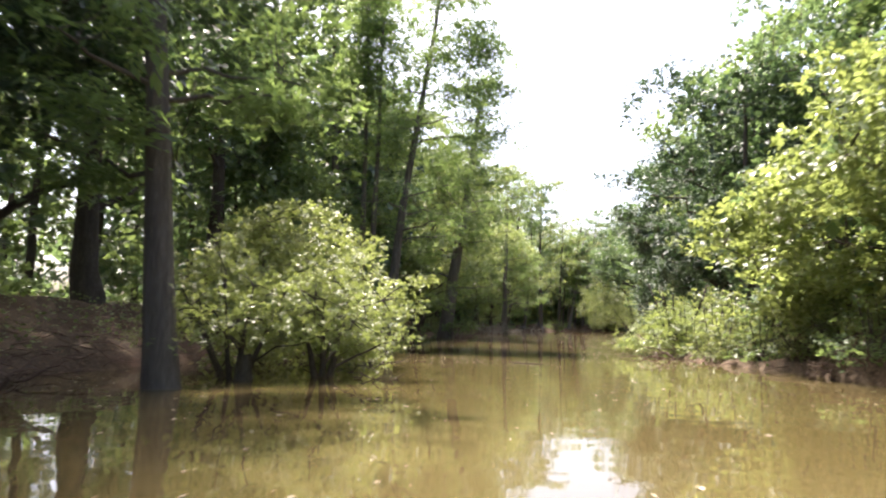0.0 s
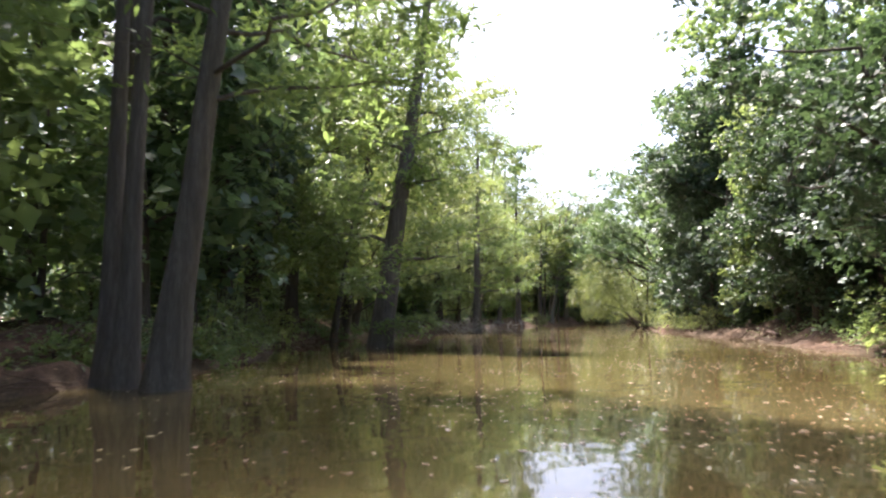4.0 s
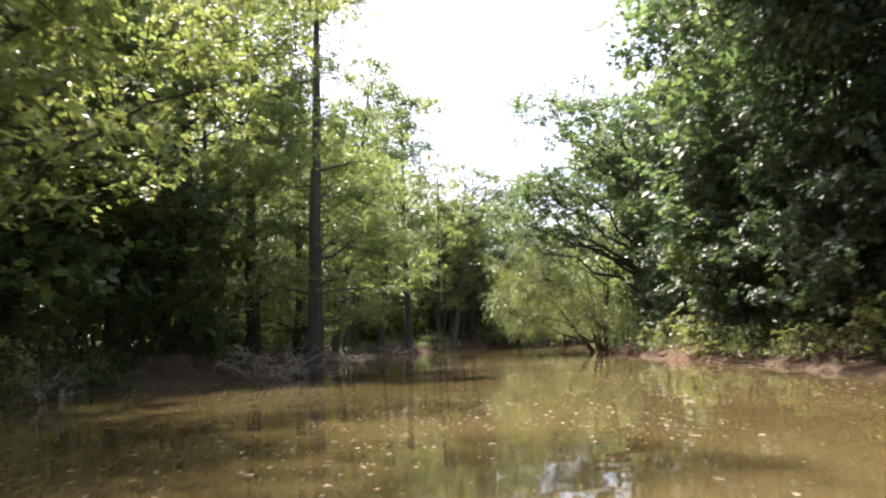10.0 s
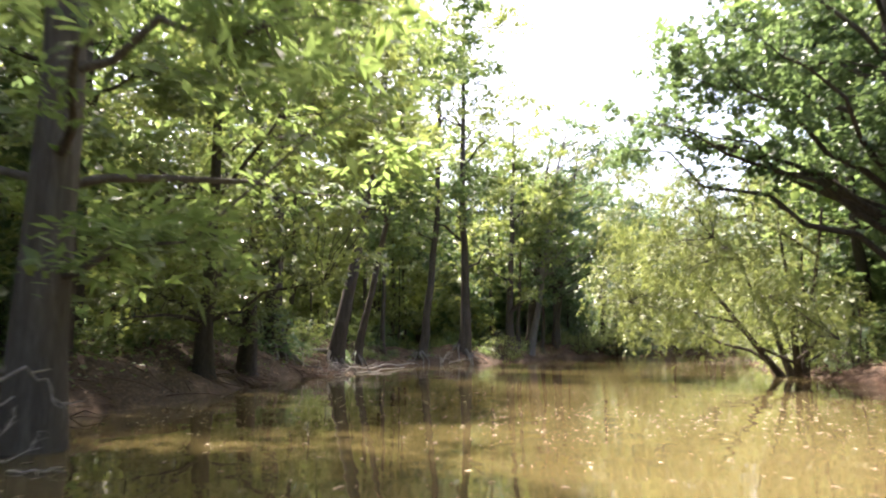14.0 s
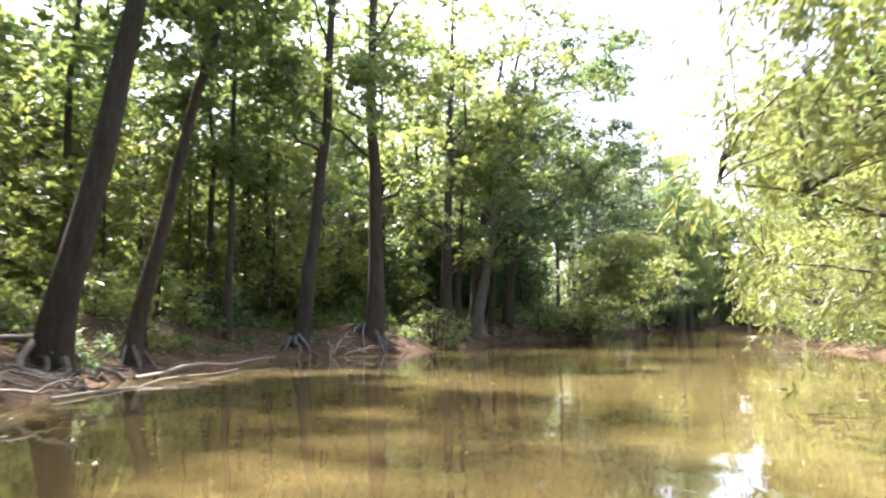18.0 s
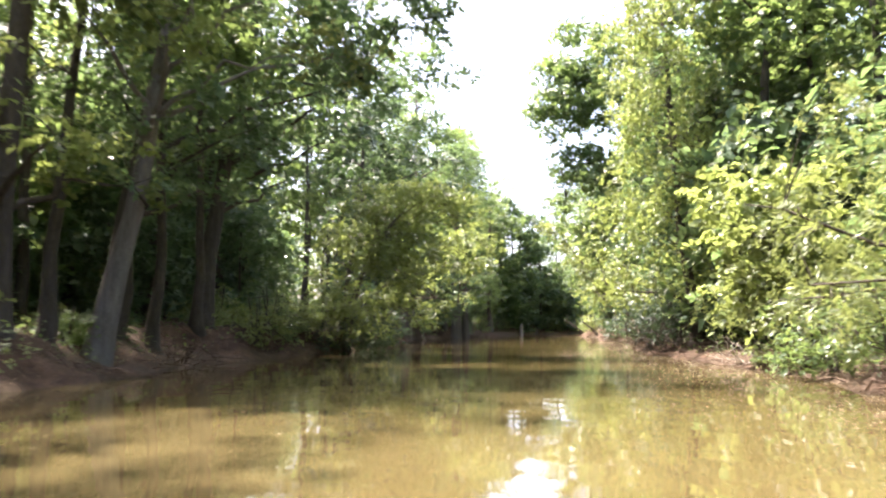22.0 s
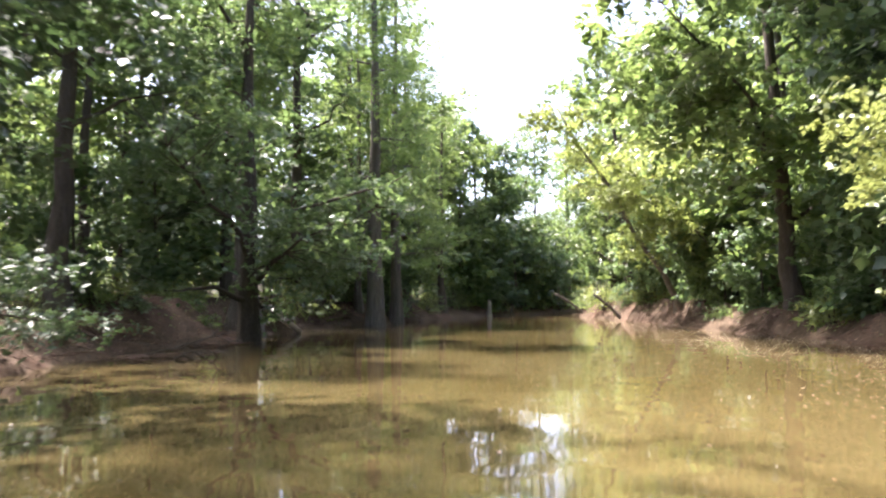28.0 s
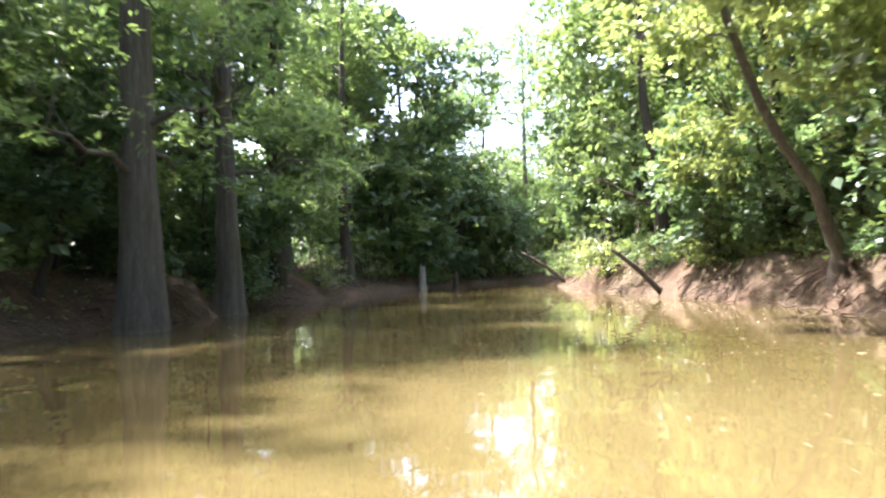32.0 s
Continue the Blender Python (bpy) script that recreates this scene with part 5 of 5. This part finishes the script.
# right bank
driftwood("driftwood", "dead branches under the overhanging bushes", (10.6, 21.5), 8, 60, 1.4, 0.5, (-1, 0), M_ROOT)
driftwood("driftwood", "dead twigs at the bush's foot", (9.0, 31.0), 7, 61, 1.3, 0.4, (-1, 0), M_ROOT)
log("grey log stranded on the low bank", (17.9, 60.6, 0.3), (18.9, 64.2, 0.25), 0.11, 62, M_ROOT)
driftwood("driftwood", "stranded branches on the low clay bank", (18.6, 65.5), 8, 63, 1.3, 0.4, (-0.6, 0), M_ROOT)
roots("eroded roots below the tall oak", (20.0, 76.6), (-1, -0.2), 12, 64, 1.6, 1.5, 0.06)
driftwood("driftwood", "stranded branches on the bank by the willow", (22.6, 90.0), 8, 65, 1.4, 0.4, (-0.6, 0), M_ROOT)
driftwood("driftwood", "branches washed up at the willow's foot", (25.2, 105.6), 6, 66, 1.3, 0.4, (-0.6, 0), M_ROOT)
driftwood("driftwood_tangle", "thin bare branches in the dark under the vines", (47.2, 149.8), 9, 67, 1.6, 1.2, (-0.5, 0.4), M_ROOT, 0.018)
driftwood("driftwood_tangle", "dark thicket of bare branches and hanging roots", (44.2, 145.8), 18, 80, 2.2, 2.6, (-0.5, 0.4), M_BARK, 0.035)
driftwood("driftwood_tangle", "dark bare branches under the leaning vines", (47.6, 149.2), 16, 81, 2.2, 2.4, (-0.5, 0.2), M_ROOT, 0.035)
driftwood("driftwood", "bare twigs below the sweetgum", (39.8, 137.4), 8, 68, 1.5, 0.5, (-0.8, 0.3), M_DEAD, 0.022)
driftwood("driftwood", "bare twigs at the willow thicket's foot", (34.6, 129.5), 7, 69, 1.5, 0.4, (-0.8, 0.2), M_ROOT, 0.022)
roots("tangled roots holding the eroded bank", (67.5, 176.4), (-0.85, 0.5), 9, 70, 1.9, 1.3, 0.06)
roots("sunlit roots and clay below the maples", (69.6, 178.8), (-0.85, 0.5), 9, 71, 1.9, 1.3, 0.06)
roots("earth-brown roots hanging over the clay", (72.2, 182.0), (-0.85, 0.5), 12, 72, 1.7, 1.3, 0.06)
roots("roots of the bank maples", (64.4, 170.6), (-0.85, 0.5), 10, 73, 1.6, 1.3, 0.06)
roots("roots spilling from the clay bank", (74.4, 186.6), (-0.85, 0.5), 12, 77, 1.6, 1.5, 0.06)
log("short bare trunk leaning over the water", (76.2, 189.8, 0.1), (74.6, 190.9, 1.9), 0.13, 74, M_BARK)
log("short bare trunk leaning over the water", (85.2, 203.8, 0.1), (82.8, 205.4, 2.2), 0.14, 75, M_BARK)
driftwood("driftwood", "sticks below the eroded bank", (70.6, 180.4), 7, 76, 1.3, 0.5, (-0.8, 0.5), M_ROOT)


def stake(at, seed):
    """A thin stick in the water with a small white tag tied to it."""
    root = new("marker_stake")
    root.empty_display_size = 0.2
    root.location = (at[0], at[1], 0)
    v, f = tube(np.array([[0, 0, -0.4], [0.01, 0, 0.3], [0.03, 0.01, 0.75]]), [0.012, 0.011, 0.008], 6)
    stick = mesh_object("stick", v, f, M_BARK, root, smooth=True)
    m, n, l, out = material("white_plastic")
    p = n.new("ShaderNodeBsdfPrincipled")
    p.inputs["Base Color"].default_value = (0.8, 0.8, 0.78, 1)
    p.inputs["Roughness"].default_value = 0.45
    l.new(p.outputs[0], out.inputs["Surface"])
    v, f = tube(np.array([[0.0, -0.03, 0.30], [0.0, -0.03, 0.36], [0.0, -0.03, 0.44], [0.0, -0.03, 0.48]]), [0.02, 0.05, 0.05, 0.02], 10)
    mesh_object("tag", v, f, m, stick, "small white plastic tag", True)
    tagged(root, "thin stick in the water with a white tag", "stake")


stake((0.4, 92.2), 1)


# ---- what lies about in masses ----
def floating_leaves():
    rng = np.random.default_rng(90)
    pts = []
    while len(pts) < 12000:
        y = rng.uniform(-4, 205)
        l, r = np.interp(y, GY, GL), np.interp(y, GY, GR)
        u = rng.uniform(0.03, 0.97)
        dens = 0.12
        if 24 < y < 100:
            dens = 0.5 if u < 0.4 else 0.8
        if 100 < y < 205:
            dens = 0.05 + 0.75 * max(0, u - 0.66) / 0.34
        if 128 < y < 172 and u > 0.74:
            dens = 1.5
        x = l + (r - l) * u
        dens *= 0.25 + 0.75 * float(wobble(x, y, 0.7, 1.0) + 0.5 * wobble(x, y, 2.0, 3.0) > 0.0)
        if rng.uniform() < dens:
            pts.append((x, y))
    while len(pts) < 17500:
        # the mat of scum and leaves against the low bank
        y, u = rng.uniform(126, 170), 1.0 - 0.26 * rng.uniform(0, 1) ** 1.3
        l, r = np.interp(y, GY, GL), np.interp(y, GY, GR)
        x = l + (r - l) * u
        if u > 0.80 + 0.07 * float(wobble(x, y, 0.35, 2.0)):
            pts.append((x, y))
    pts = np.array(pts)
    n = len(pts)
    a = rng.uniform(0, 2 * np.pi, n)
    ln = 0.018 + 0.05 * rng.uniform(0, 1, n) ** 1.8
    ln = np.where((pts[:, 1] > 126) & (pts[:, 1] < 172), ln * 0.6, ln)
    wd = ln * rng.uniform(0.3, 0.7, n)
    d, s = np.stack([np.cos(a), np.sin(a)], 1), np.stack([-np.sin(a), np.cos(a)], 1)
    z = np.full((n, 1), 0.006)
    c = np.c_[pts, z]
    D, S = np.c_[d * ln[:, None], np.zeros(n)], np.c_[s * wd[:, None], rng.uniform(0.0, 0.012, n)]
    v = np.stack([c - D, c + S, c + D, c - S * np.array([1, 1, -0.6])], 1).reshape(-1, 3)
    b = np.arange(n) * 4
    f = np.stack([np.r_[b, b], np.r_[b + 1, b + 2], np.r_[b + 2, b + 3]], 1)
    tagged(mesh_object("floating_leaves", v, f, M_FLOAT), "pale dead leaves and bits drifting on the water", "leaves", kind="stuff")


M_FLOAT = leaf_material("leaf_floating", (0.19, 0.145, 0.095), (0.30, 0.25, 0.18), (0.48, 0.43, 0.34), (0.4, 0.33, 0.2), 0.1, 0.6)
floating_leaves()


def scattered(name, label, category, count, lo, hi, size, aspect, mat, seed, lift=0.02, flat=1.6, tall=0.0, only=None):
    rng = np.random.default_rng(seed)
    pts = []
    for side in (-1, 1):
        y = rng.uniform(-12, 215, count // 2)
        back = rng.uniform(lo, hi, count // 2)
        line, cs = (GL, CL) if side < 0 else (GR, CR)
        x = np.interp(y, GY, line) + side * back / np.interp(y, GY, cs)
        pts.append(np.stack([x, y], 1))
    pts = np.concatenate(pts)
    z = ground_z(pts[:, 0], pts[:, 1]) + lift
    cen = np.c_[pts, z + (rng.uniform(0, 1, len(pts)) ** 2) * tall]
    v, f = leaf_arrays(rng, cen, np.full((len(cen), 3), 0.02), 1, size, aspect, 0.0, flat)
    tagged(mesh_object(name, v, f, mat), label, category, kind="stuff")


scattered("leaf_litter", "brown dead leaves strewn over the banks", "leaves", 34000, 0.15, 7.0, 0.09, 0.55, M_DRY, 91)
scattered("ground_cover", "low green plants covering the top of the banks", "undergrowth", 52000, 0.7, 9.0, 0.14, 0.6, M_VINE, 92, 0.03, 0.9, 0.55)


def bank_sticks():
    rng = np.random.default_rng(93)
    pieces = []
    for _ in range(2600):
        side = -1 if rng.uniform() < 0.5 else 1
        y = rng.uniform(-5, 205)
        x, yy = bank_point(side, y, abs(rng.normal(0.4, 1.1)))
        a = rng.uniform(0, 2 * np.pi)
        ln = rng.uniform(0.3, 1.5)
        x2, y2 = x + np.cos(a) * ln, yy + np.sin(a) * ln
        z1, z2 = max(gz(x, yy), -0.03) + 0.02, max(gz(x2, y2), -0.03) + 0.02 + rng.uniform(0, 0.25)
        pieces.append(tube(bent(rng, (x, yy, z1), (x2, y2, z2), 4, 0.03, 0.08), np.linspace(0.018, 0.006, 4), 4))
    v, f = joined(pieces)
    tagged(mesh_object("bank_sticks", v, f, M_ROOT), "dead sticks scattered along the water's edge", "sticks", kind="stuff")


bank_sticks()
